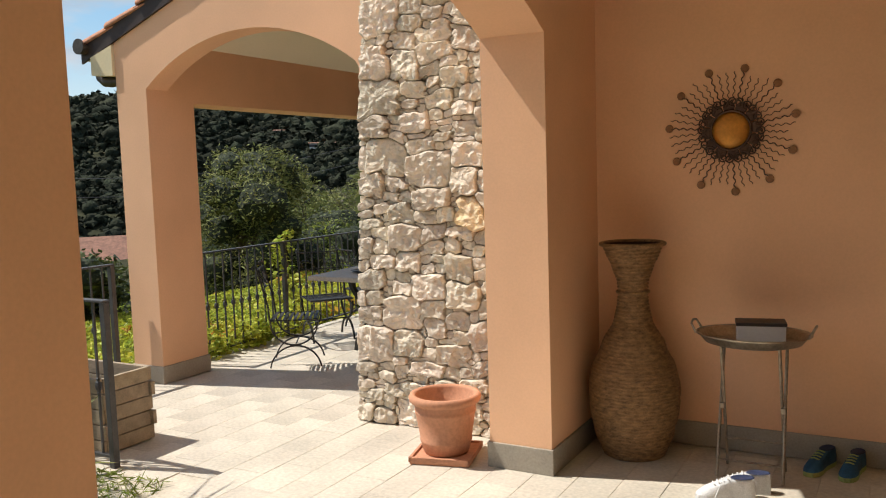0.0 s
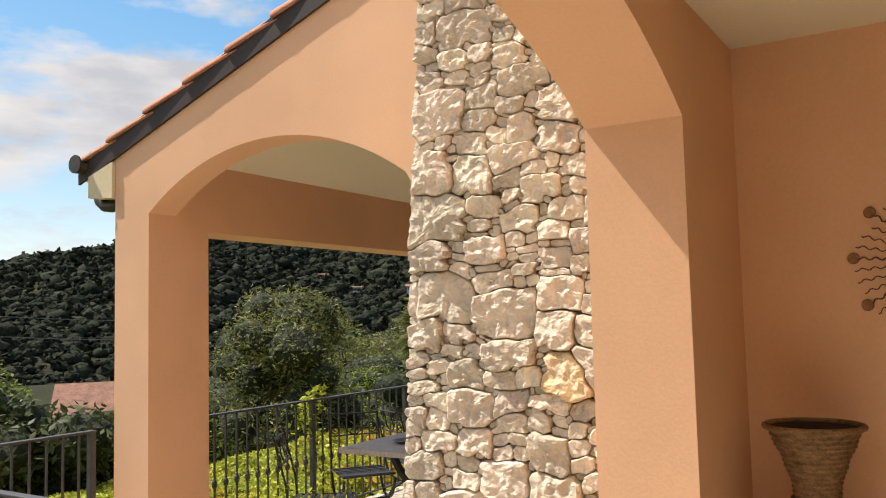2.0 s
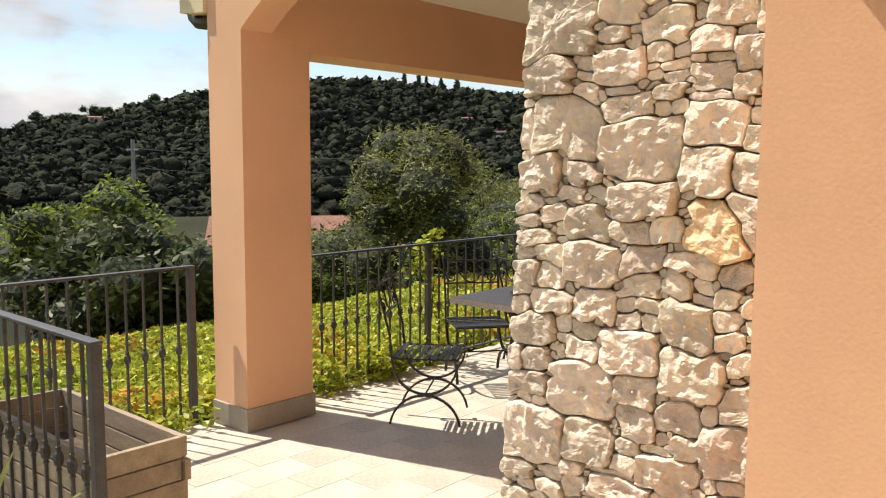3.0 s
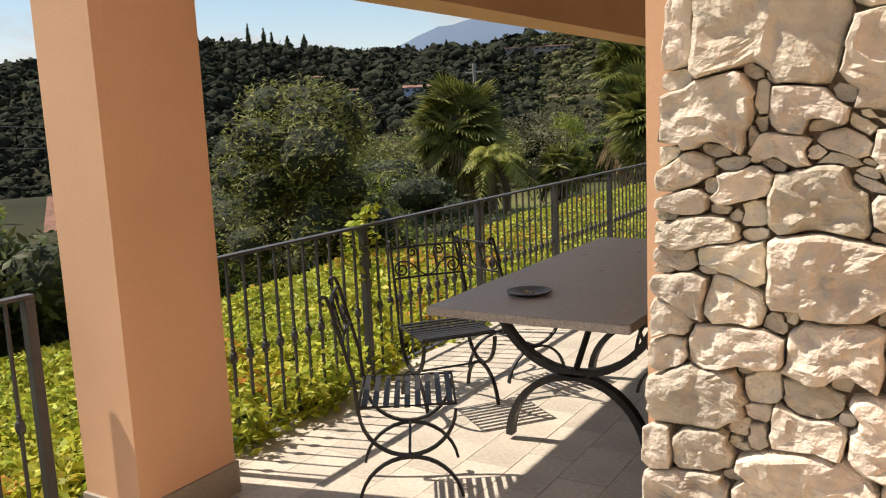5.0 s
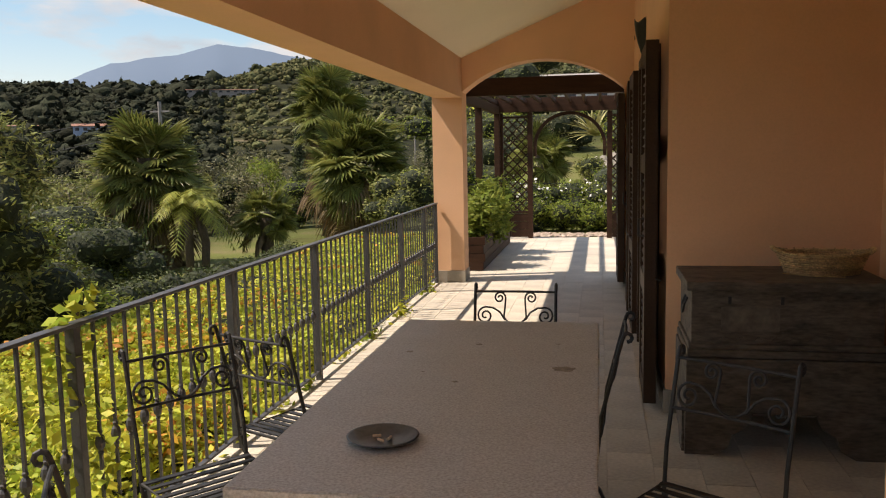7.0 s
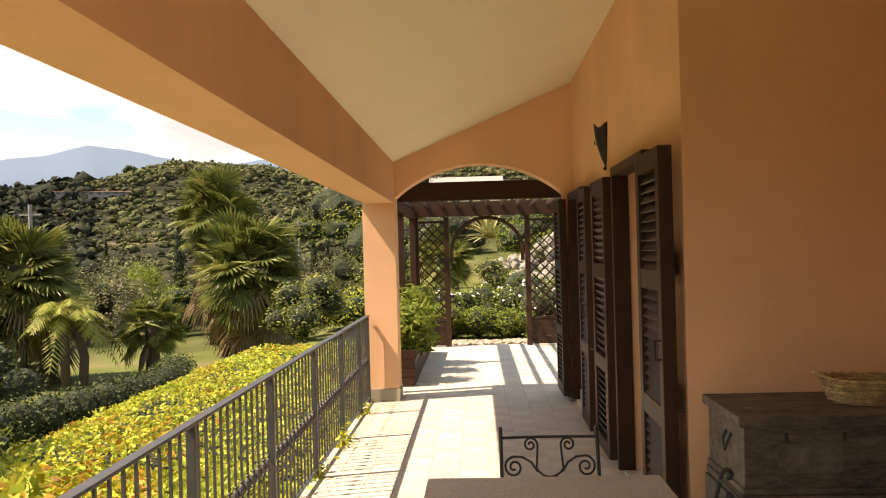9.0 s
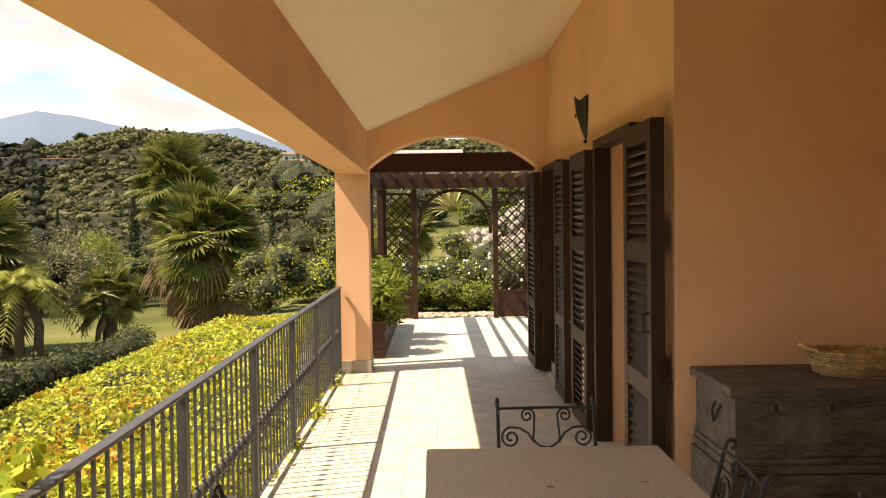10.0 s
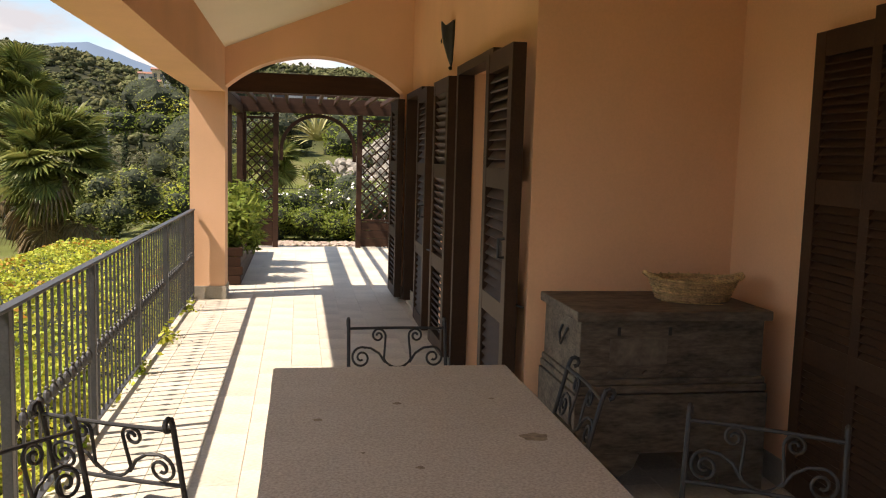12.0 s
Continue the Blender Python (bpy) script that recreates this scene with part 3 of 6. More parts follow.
for y, s in ((-0.5, 1), (0.55, -1)):
    bm = bmesh.new()
    arc_bar(bm, (0, 0.715), 0.40, 0.345, y, False)
    part("upper_arc", bm, IRON, table)
    bm = bmesh.new()
    arc_bar(bm, (0, 0.0), 0.34, 0.352, y, True)
    part("leg_arc", bm, IRON, table)
    part("top_bar", boxed(-0.42, 0.42, y - 0.02, y + 0.02, 0.708, 0.722), IRON, table)
    part("brace", tubed([(0, y, 0.37), (0, y + s * 0.38, 0.712)], 0.016, 8), IRON, table)


def spiral(c, r0, r1, turns, a0, sgn, n=26):
    return [(c[0] + (r0 + (r1 - r0) * i / n) * math.cos(a0 + sgn * turns * 2 * math.pi * i / n),
             c[1] + (r0 + (r1 - r0) * i / n) * math.sin(a0 + sgn * turns * 2 * math.pi * i / n)) for i in range(n + 1)]


def chair():
    """Iron garden chair: slatted seat, bowed side legs, scrolled back. Origin on the floor under the seat; it faces +y."""
    c = empty("garden_chair")
    w, d, h = 0.20, 0.19, 0.45
    part("seat_frame", tubed([(-w, d, h), (w, d, h), (w, -d, h), (-w, -d, h)], 0.0075, 8, closed=True), IRON, c)
    slat = mesh_of("slat", boxed(-w, w, -0.0115, 0.0115, h + 0.004, h + 0.010), IRON)
    for i in range(9):
        o = new("slat", slat)
        o.parent, o.matrix_basis = c, pose(0, -d + 0.022 + i * 0.042, -0.012 * math.sin(math.pi * i / 8))
    for s in (-1, 1):
        bm = bmesh.new()
        arc_bar(bm, (0, 0.445), 0.19, 0.2, s * 0.195, False, 0.006, 16, 0.009)
        for v in bm.verts:
            v.co.x, v.co.y = v.co.y, v.co.x
        part("seat_arc", bm, IRON, c)
        bm = bmesh.new()
        arc_bar(bm, (0, 0.0), 0.205, 0.238, s * 0.195, True, 0.006, 16, 0.009)
        for v in bm.verts:
            v.co.x, v.co.y = v.co.y, v.co.x
        part("leg_arc", bm, IRON, c)
        # upright with a curled tip
        pts = [(s * w, -d, h - 0.03), (s * w, -d - 0.015, 0.58), (s * w, -d - 0.05, 0.72), (s * w, -d - 0.085, 0.86)]
        pts += [(s * w, -d - 0.092 - 0.016 + 0.016 * math.cos(a), 0.882 + 0.016 * math.sin(a)) for a in (0, 0.8, 1.6, 2.4, 3.2, 4.0, 4.8)]
        part("back_post", tubed(pts, 0.0075, 8), IRON, c)
    part("stretcher", tubed([(-0.195, 0, 0.241), (0.195, 0, 0.241)], 0.006, 6), IRON, c)
    lean = lambda z: -d - 0.05 - (z - 0.72) * 0.25
    for z in (0.862, 0.70):
        part("back_rail", tubed([(-w, lean(z), z), (-w / 2, lean(z) - 0.008, z), (0, lean(z) - 0.011, z), (w / 2, lean(z) - 0.008, z), (w, lean(z), z)], 0.006, 8), IRON, c)
    put = lambda q: [(x, lean(z) - 0.006, z) for x, z in q]
    up_l = spiral((-0.078, 0.832), 0.030, 0.006, 1.5, 0.0, 1)
    left = [(x, z) for x, z in up_l[::-1]] + [(-0.05, 0.80)] + [(0.062 * math.sin(a), 0.768 - 0.062 * math.cos(a)) for a in (-1.1, -0.8, -0.5, -0.25, 0.0)]
    for s in (-1, 1):
        part("scroll", tubed(put([(s * x, z) for x, z in left]), 0.005, 6), IRON, c)
        low = spiral((s * 0.148, 0.745), 0.042, 0.008, 1.6, math.pi / 2 if s > 0 else math.pi / 2, -s)
        arm = [(s * 0.05, 0.725), (s * 0.075, 0.762), (s * 0.11, 0.783)] + low
        part("side_scroll", tubed(put(arm), 0.005, 6), IRON, c)
    return tagged(c, "black wrought-iron garden chair with slatted seat and scrolled back", "chair", "chairs round the table")


# seat centre and the way each chair faces
chair_places = [((-4.07, 6.02), (0.83, 0.55)), ((-4.44, 6.94), (0.79, -0.61)), ((-4.36, 7.58), (0.43, 0.90)),
                ((-3.585, 8.22), (0.0, -1.0)), ((-3.36, 7.63), (-1.0, 0.06)), ((-2.90, 6.88), (-0.55, -0.83))]
first = chair()
for i, ((x, y), (fx, fy)) in enumerate(chair_places):
    m = pose(x, y, 0, 0, 0, math.degrees(math.atan2(-fx, fy)))
    if i == 0:
        first.matrix_basis = m
    else:
        copy_thing(first, m)

ash = tagged(empty("ashtray", pose(-3.769, 6.571, 0.761)), "dark metal saucer ashtray with stubs on the table", "ashtray")
part("dish", lathed([(0, 0), (0.06, 0), (0.098, 0.014), (0.102, 0.018), (0.095, 0.019), (0.06, 0.006), (0, 0.006)], 32), mat("pewter_dish", (0.14, 0.135, 0.13), 0.45, metal=0.6, var=0.2, scale=20), ash, smooth=True)
STUB = mat("cigarette_stub", (0.6, 0.45, 0.3), 0.8, var=0.2, scale=50)
for a, x, y in ((20, -0.02, 0.01), (80, 0.02, -0.005), (140, 0.0, -0.025)):
    part("stub", tubed([(-0.012, 0, 0), (0.012, 0, 0)], 0.004, 6), STUB, ash, at=pose(x, y, 0.011, 0, 0, a))


# ---- shutters, doors ----
def shutter(width, height, t=0.037):
    """A louvred leaf: x along its width from the hinge, y its thickness, z up."""
    s = empty("shutter")
    st, rl = 0.085, 0.11
    for x in (0, width - st):
        part("stile", boxed(x, x + st, -t, t, 0, height, 0.004), SHUTTER, s)
    zs = [0, height * 0.30, height * 0.64, height - rl]
    for z in zs:
        part("rail", boxed(st, width - st, -t + 0.002, t - 0.002, z, z + rl), SHUTTER, s)
    bm = boxed(st - 0.004, width - st + 0.004, -t - 0.003, t + 0.003, -0.005, 0.005)
    bmesh.ops.rotate(bm, verts=bm.verts[:], matrix=Matrix.Rotation(radians(52), 3, "X"))
    me = mesh_of("louvre", bm, SHUTTER)
    for a, b in zip(zs, zs[1:]):
        n = int((b - a - rl) / (1.2 * t + 0.008))
        for i in range(n):
            o = new("louvre", me)
            o.parent, o.matrix_basis = s, pose(0, 0, a + rl + (i + 0.5) * (b - a - rl) / n)
    return s


leaf = shutter(0.65, 2.12)
tagged(leaf, "dark brown louvred wooden shutter folded open against the wall", "shutter", "door shutters")
leaf.matrix_basis = pose(HX - 0.085, 10.02, 0.05, 0, 0, -90.4)
part("bolt", tubed([(0.61, -0.035, 1.0), (0.61, -0.07, 1.0), (0.61, -0.07, 1.10), (0.61, -0.035, 1.10)], 0.008, 8), IRON, leaf, "black iron handle")
part("shutter_hook", tubed([(0.645, 0.03, 0.75), (0.72, 0.05, 0.75)], 0.006, 6), IRON, leaf)
for x, y, yaw in ((HX - 0.085, 11.30, 90.6), (HX - 0.085, 12.95, -91), (HX - 0.142, 14.05, 90.3)):
    copy_thing(leaf, pose(x, y, 0.05, 0, 0, yaw))
wide = shutter(0.87, 2.12, 0.022)
tagged(wide, "wide dark brown louvred shutter folded open in the alcove", "shutter", "door shutters")
wide.matrix_basis = pose(AX - 0.045, 8.62, 0.05, 0, 0, -93)
part("bolt", tubed([(0.80, -0.02, 1.0), (0.80, -0.06, 1.0), (0.80, -0.06, 1.10), (0.80, -0.02, 1.10)], 0.008, 8), IRON, wide, "black iron handle")


def door_frame(name, y0, y1, x, h):
    f = tagged(empty(name, pose(x, 0, 0)), "dark brown wooden door frame with a pale stone sill", "door frame", kind="structure")
    for y in (y0 - 0.05, y1 - 0.012):
        part("jamb", boxed(-0.088, 0.03, y, y + 0.062, 0.03, h + 0.05, 0.003), SHUTTER, f)
    part("head", boxed(-0.088, 0.03, y0 + 0.012, y1 - 0.012, h - 0.012, h + 0.05, 0.003), SHUTTER, f)
    part("sill", boxed(-0.05, 0.29, y0 + 0.001, y1 - 0.001, 0.0, 0.028, 0.004), SILL, f, "pale stone sill")


SILL = mat("pale_sill_stone", (0.55, 0.50, 0.42), 0.6, var=0.1, scale=6)
for i, (a, b, h) in enumerate(DOORS):
    door_frame("door_%d" % (i + 1), a, b, HX, h)
door_frame("door_3", 7.25, 8.15, AX, 2.17)
# closed inner leaf of the alcove door
inner = tagged(empty("inner_door", pose(AX + 0.2, 7.32, 0.03)), "dark brown inner door behind the shutters", "door")
part("panel", boxed(-0.02, 0.02, 0, 0.76, 0, 2.07, 0.004), SHUTTER, inner)
lever = part("handle", tubed([(-0.02, 0.06, 1.0), (-0.06, 0.06, 1.0), (-0.06, 0.16, 1.0)], 0.008, 8), IRON, inner, "black lever handle")

# wall lamp: pierced metal half-cone
lamp = tagged(empty("wall_lamp", pose(HX, 11.87, 2.27)), "dark pierced metal half-cone wall lamp", "wall lamp")
bm = bmesh.new()
rows = []
for z, r in ((0.03, 0.012), (0.10, 0.045), (0.18, 0.075), (0.26, 0.097), (0.33, 0.108), (0.36, 0.11)):
    rows.append([bm.verts.new((-0.002 - r * 0.85 * math.sin(math.pi * k / 14), r * math.cos(math.pi * k / 14), z + (0.02 * math.cos(4 * math.pi * k / 14) if z > 0.35 else 0))) for k in range(15)])
for A, B in zip(rows, rows[1:]):
    for k in range(14):
        bm.faces.new((A[k], A[k + 1], B[k + 1], B[k]))
shade = part("shade", bm, IRON, lamp, smooth=True)
so = shade.modifiers.new("thick", "SOLIDIFY")
so.thickness = 0.004
bm = bmesh.new()
bmesh.ops.create_uvsphere(bm, u_segments=12, v_segments=8, radius=0.016)
part("finial", bm, IRON, lamp, smooth=True, at=pose(-0.012, 0, 0.015))
part("back_plate", boxed(-0.012, -0.001, -0.05, 0.05, 0.06, 0.30, 0.003), IRON, lamp)
for a in (-0.05, 0.0, 0.05):
    part("scroll", tubed([(-0.09 + abs(a) * 0.5, a + q[0], 0.22 + q[1]) for q in spiral((0, 0), 0.022, 0.006, 1.4, 0, 1, 16)], 0.003, 6), IRON, lamp)


# ---- chest and basket ----
chest = tagged(empty("chest", pose(-2.262, 8.985, 0)), "old worn grey-brown wooden chest with bracket feet", "chest")
part("body", boxed(-0.455, 0.455, -0.275, 0.285, 0.24, 0.845, 0.006), CHESTWOOD, chest)
part("lid", boxed(-0.482, 0.482, -0.305, 0.30, 0.845, 0.892, 0.008), CHESTWOOD, chest, "worn plank lid with chipped edges")
part("mid_moulding", boxed(-0.468, 0.468, -0.292, 0.287, 0.545, 0.575, 0.010), CHESTWOOD, chest)
part("lower_moulding", boxed(-0.475, 0.475, -0.30, 0.288, 0.505, 0.545, 0.012), CHESTWOOD, chest)
part("plinth", boxed(-0.48, 0.48, -0.302, 0.288, 0.22, 0.50, 0.006), CHESTWOOD, chest)
for sx in (-1, 1):
    bm = bmesh.new()
    prism(bm, [(sx * 0.48, 0.22), (sx * 0.48, 0.0), (sx * 0.34, 0.0), (sx * 0.27, 0.04), (sx * 0.25, 0.11), (sx * 0.18, 0.15), (sx * 0.15, 0.22)], "y", -0.302, -0.262)
    part("front_foot", bm, CHESTWOOD, chest)
    part("rear_foot", boxed(sx * 0.47 - 0.05 * (sx > 0), sx * 0.47 + 0.05 * (sx < 0), 0.1, 0.285, 0, 0.22), CHESTWOOD, chest)
    bm = bmesh.new()
    prism(bm, [(-0.26, 0.22), (-0.26, 0.0), (-0.12, 0.0), (-0.06, 0.1), (-0.02, 0.15), (0.0, 0.22)], "x", sx * 0.478 - 0.015, sx * 0.478 + 0.002)
    part("side_foot", bm, CHESTWOOD, chest)
for x0, x1 in ((-0.42, 0.42),):
    part("panel_rail", boxed(x0, x1, -0.281, -0.275, 0.622, 0.634, 0.002), CHESTWOOD, chest)
part("side_handle", tubed([(-0.457, -0.10, 0.78), (-0.475, -0.095, 0.74), (-0.478, -0.06, 0.695), (-0.475, -0.025, 0.74), (-0.457, -0.02, 0.78)], 0.007, 8), IRON, chest, "black iron drop handle")
RUB = mat("rubbed_pale_wood", (0.19, 0.16, 0.125), 0.8, scale=9, bump=0.4, bump_scale=30, color2=(0.06, 0.048, 0.037), dist=0.004)
part("rubbed_panel", boxed(-0.31, -0.03, -0.2785, -0.275, 0.64, 0.76), RUB, chest, "rubbed pale panel on the front")
for k in range(8):
    x = -0.30 + 0.085 * k
    bm = bmesh.new()
    prism(bm, [(x - 0.022, 0.595), (x, 0.577), (x + 0.022, 0.595), (x, 0.613)], "y", -0.287, -0.2745)
    part("carved_diamond", bm, CHESTWOOD, chest)
for x in (-0.27, -0.02):
    part("keyhole", boxed(x - 0.008, x + 0.008, -0.2785, -0.275, 0.775, 0.815), IRON, chest)

basket = tagged(empty("basket", pose(-2.03, 9.02, 0.893, 0, 0, -8)), "shallow oval wicker basket on the chest", "basket")
bm = bmesh.new()
for i in range(9):
    z = 0.008 + i * 0.0135
    f = 1.0 + 0.034 * i
    pts = []
    for k in range(72):
        a = 2 * math.pi * k / 72
        o = 0.0075 * math.sin(k * math.pi / 1.5 + i * math.pi)
        end = 0.03 * max(0, abs(math.cos(a)) - 0.75) * (i / 10) * 3
        pts.append(((0.150 * f + o) * math.cos(a), (0.110 * f + o) * math.sin(a), z + end + 0.002 * noise.noise(Vector((k * 0.6, i, 0)))))
    tube(bm, pts, 0.0078, 6, closed=True)
part("weave", bm, WICKER, basket, smooth=True)
bm = bmesh.new()
for k in range(26):
    a = 2 * math.pi * k / 26
    tube(bm, [(0.148 * math.cos(a), 0.108 * math.sin(a), 0.003), (0.193 * math.cos(a), 0.142 * math.sin(a), 0.13)], 0.004, 5)
part("stakes", bm, WICKER, basket)
part("bottom", lathed([(0, 0.002), (0.12, 0.002), (0.12, 0.008), (0, 0.008)], 32), WICKER, basket).matrix_basis = Matrix.Diagonal((1.22, 0.88, 1, 1))
for s in (-1, 1):
    part("handle", tubed([(s * 0.190, -0.05, 0.125), (s * 0.208, -0.03, 0.140), (s * 0.213, 0, 0.148), (s * 0.208, 0.03, 0.140), (s * 0.190, 0.05, 0.125)], 0.011, 8), WICKER, basket, smooth=True)
part("loose_strand", tubed([(-0.17, -0.12, 0.012), (-0.05, -0.155, 0.006), (0.08, -0.165, 0.007)], 0.003, 5), WICKER, basket)

basket.matrix_basis = basket.matrix_basis @ Matrix.Diagonal((1.15, 1.1, 0.9, 1))


# ---- entrance porch things ----
vase = tagged(empty("floor_vase", pose(-0.952, 5.11, 0)), "tall woven seagrass floor vase with flared neck", "vase")
bm = bmesh.new()
prof_c = [(0.165, 0.0), (0.18, 0.03), (0.215, 0.12), (0.245, 0.26), (0.253, 0.38), (0.233, 0.49), (0.172, 0.63), (0.104, 0.76), (0.086, 0.85), (0.080, 0.92), (0.086, 0.98), (0.112, 1.06), (0.148, 1.14), (0.168, 1.185)]


def along(pr, z):
    for (r0, z0), (r1, z1) in zip(pr, pr[1:]):
        if z <= z1:
            t = (z - z0) / (z1 - z0)
            t = t * t * (3 - 2 * t) * 0.5 + t * 0.5
            return r0 + (r1 - r0) * t
    return pr[-1][0]


rows = []
N = 62
for i in range(N * 3 + 1):
    z = 1.185 * i / (N * 3)
    r = along(prof_c, z) + 0.008 * (abs(math.sin(math.pi * i / 3)) - 0.5)
    rows.append((r, z))
bmv = bmesh.new()
lathe(bmv, rows, 40)
for v in bmv.verts:
    a = math.atan2(v.co.y, v.co.x)
    d = 1 + 0.022 * noise.noise(Vector((math.cos(a) * 9, math.sin(a) * 9, v.co.z * 40)))
    v.co.x, v.co.y = v.co.x * d, v.co.y * d
part("woven_body", bmv, ROPE, vase, smooth=True)
part("inside", lathed([(0.160, 1.183), (0.134, 1.12), (0.09, 1.04), (0.068, 0.92), (0, 0.92)], 32), mat("dark_vase_inside", (0.05, 0.03, 0.02), 0.9), vase)
part("rim", tubed([(0.172 * math.cos(a * math.pi / 20), 0.172 * math.sin(a * math.pi / 20), 1.187) for a in range(40)], 0.011, 8, closed=True), ROPE, vase, smooth=True)
part("neck_band", tubed([(0.085 * math.cos(a * math.pi / 20), 0.085 * math.sin(a * math.pi / 20), 0.92) for a in range(40)], 0.009, 8, closed=True), ROPE, vase, smooth=True)

TRAYM = mat("tarnished_silver", (0.42, 0.37, 0.29), 0.38, metal=0.85, var=0.25, scale=10)
tray = tagged(empty("tray_table", pose(-0.305, 5.02, 0)), "tarnished metal tray on a folding tubular stand", "tray table")
bm = lathed([(0, 0.69), (0.20, 0.69), (0.235, 0.70), (0.265, 0.735), (0.285, 0.745), (0.283, 0.75), (0.26, 0.742), (0.232, 0.707), (0.20, 0.697), (0, 0.697)], 40)
for v in bm.verts:
    v.co.y *= 0.82
part("tray", bm, TRAYM, tray, smooth=True)
for s in (-1, 1):
    part("tray_handle", tubed([(s * 0.27, -0.07, 0.745), (s * 0.295, -0.06, 0.79), (s * 0.30, 0, 0.80), (s * 0.295, 0.06, 0.79), (s * 0.27, 0.07, 0.745)], 0.006, 8), TRAYM, tray)
LEGM = mat("worn_tube_metal", (0.36, 0.30, 0.23), 0.4, metal=0.7, var=0.25, scale=14)
for s in (-1, 1):
    part("leg", tubed([(s * 0.155, 0.09, 0.692), (s * 0.16, -0.10, 0.0)], 0.008, 8), LEGM, tray)
    part("leg", tubed([(s * 0.14, -0.09, 0.692), (s * 0.145, 0.12, 0.0)], 0.008, 8), LEGM, tray)
    part("hinge", boxed(s * 0.15 - 0.012, s * 0.15 + 0.012, -0.015, 0.015, 0.34, 0.37, 0.003), LEGM, tray)
part("cross_bar", tubed([(-0.16, -0.08, 0.09), (0.16, -0.08, 0.09)], 0.005, 8), LEGM, tray)
part("cross_bar", tubed([(-0.145, 0.07, 0.16), (0.145, 0.07, 0.16)], 0.005, 8), LEGM, tray)
carton = tagged(empty("storage_box", pose(-0.265, 5.0, 0.698, 0, 0, 12)), "small white box with a dark lid on the tray", "box")
part("box_body", boxed(-0.115, 0.115, -0.065, 0.065, 0, 0.10, 0.003), mat("white_card", (0.72, 0.72, 0.74), 0.6, var=0.04, scale=8), carton)
part("box_lid", boxed(-0.12, 0.12, -0.07, 0.07, 0.10, 0.118, 0.003), mat("dark_lid", (0.03, 0.022, 0.022), 0.5, var=0.2), carton, "dark brown lid")


def shoe(upper, sole, lace, lining):
    s = empty("shoe")
    outline = [(0.0, 0.027), (0.03, 0.033), (0.08, 0.03), (0.13, 0.032), (0.19, 0.043), (0.235, 0.042), (0.268, 0.026), (0.278, 0.0)]
    ring = outline + [(x, -y) for x, y in outline[-2::-1]]
    bm = bmesh.new()
    prism(bm, ring, "z", 0, 0.024)
    part("sole", bm, sole, s)
    bm = bmesh.new()
    rows = []
    for t in range(6):
        z = 0.024 + 0.075 * t / 5
        rows.append([])
        for x, y in ring:
            top = 0.098 if x < 0.12 else 0.098 - (x - 0.12) * 0.34
            k = 1 - 0.30 * (t / 5) ** 2
            rows[-1].append(bm.verts.new((0.02 + (x - 0.02) * (1 - 0.10 * t / 5), y * k, 0.024 + (top - 0.024) * t / 5)))
    n = len(ring)
    for A, B in zip(rows, rows[1:]):
        for i in range(n):
            bm.faces.new((A[i], A[(i + 1) % n], B[(i + 1) % n], B[i]))
    bm.faces.new(rows[-1])
    part("upper", bm, upper, s, smooth=True)
    bm = lathed([(0, 0.1005), (0.026, 0.1005), (0.03, 0.104), (0.034, 0.100)], 16)
    for v in bm.verts:
        v.co.x = v.co.x * 1.7 + 0.055
    part("collar", bm, lining, s, smooth=True)
    for i in range(4):
        x = 0.125 + i * 0.022
        z = 0.103 - (x - 0.12) * 0.34
        part("lace", tubed([(x, -0.022, z - 0.004), (x + 0.006, 0, z + 0.003), (x, 0.022, z - 0.004)], 0.0035, 6), lace, s)
    return s


WHITE = mat("white_mesh_fabric", (0.70, 0.70, 0.70), 0.8, var=0.15, scale=30, bump=0.3, bump_scale=200)
NAVY = mat("navy_fabric", (0.02, 0.03, 0.08), 0.8, var=0.2, scale=30)
TEAL = mat("blue_green_fabric", (0.02, 0.10, 0.20), 0.8, var=0.3, scale=20, bump=0.3, bump_scale=200)
LIME = mat("yellow_green_rubber", (0.36, 0.42, 0.14), 0.7, var=0.2, scale=20)
sh = shoe(WHITE, WHITE, WHITE, NAVY)
tagged(sh, "white running shoe with navy lining and loose laces", "shoe", "white shoes")
sh.matrix_basis = pose(-0.25, 4.71, 0, 0, 0, 205)
part("loose_lace", tubed([(0.16, 0.03, 0.09), (0.2, 0.07, 0.03), (0.25, 0.09, 0.005), (0.3, 0.07, 0.005)], 0.003, 6), WHITE, sh)
copy_thing(sh, pose(-0.19, 4.80, 0, 0, 0, 198))
sh2 = shoe(TEAL, LIME, LIME, NAVY)
tagged(sh2, "blue and lime running shoe on the porch floor", "shoe", "blue shoes")
sh2.matrix_basis = pose(0.045, 5.355, 0, 0, 0, 250)
copy_thing(sh2, pose(0.185, 5.357, 0, 0, 0, 257))

# sun ornament on the porch wall
SUNM = mat("aged_orange_copper", (0.60, 0.27, 0.045), 0.42, metal=0.55, var=0.18, scale=12)
RAYM = mat("rusty_dark_wire", (0.11, 0.06, 0.04), 0.6, metal=0.3, var=0.3, scale=20)
COIN = mat("brown_copper_disc", (0.30, 0.15, 0.07), 0.5, metal=0.5, var=0.2, scale=20)
orn = tagged(empty("sun_ornament", pose(-0.475, 5.378, 1.79, 90)), "metal sun ornament with orange disc and wavy rays on the wall", "wall ornament")
part("disc", lathed([(0, 0.040), (0.04, 0.038), (0.075, 0.030), (0.098, 0.016), (0.10, 0.010), (0, 0.010)], 40), SUNM, orn, smooth=True)
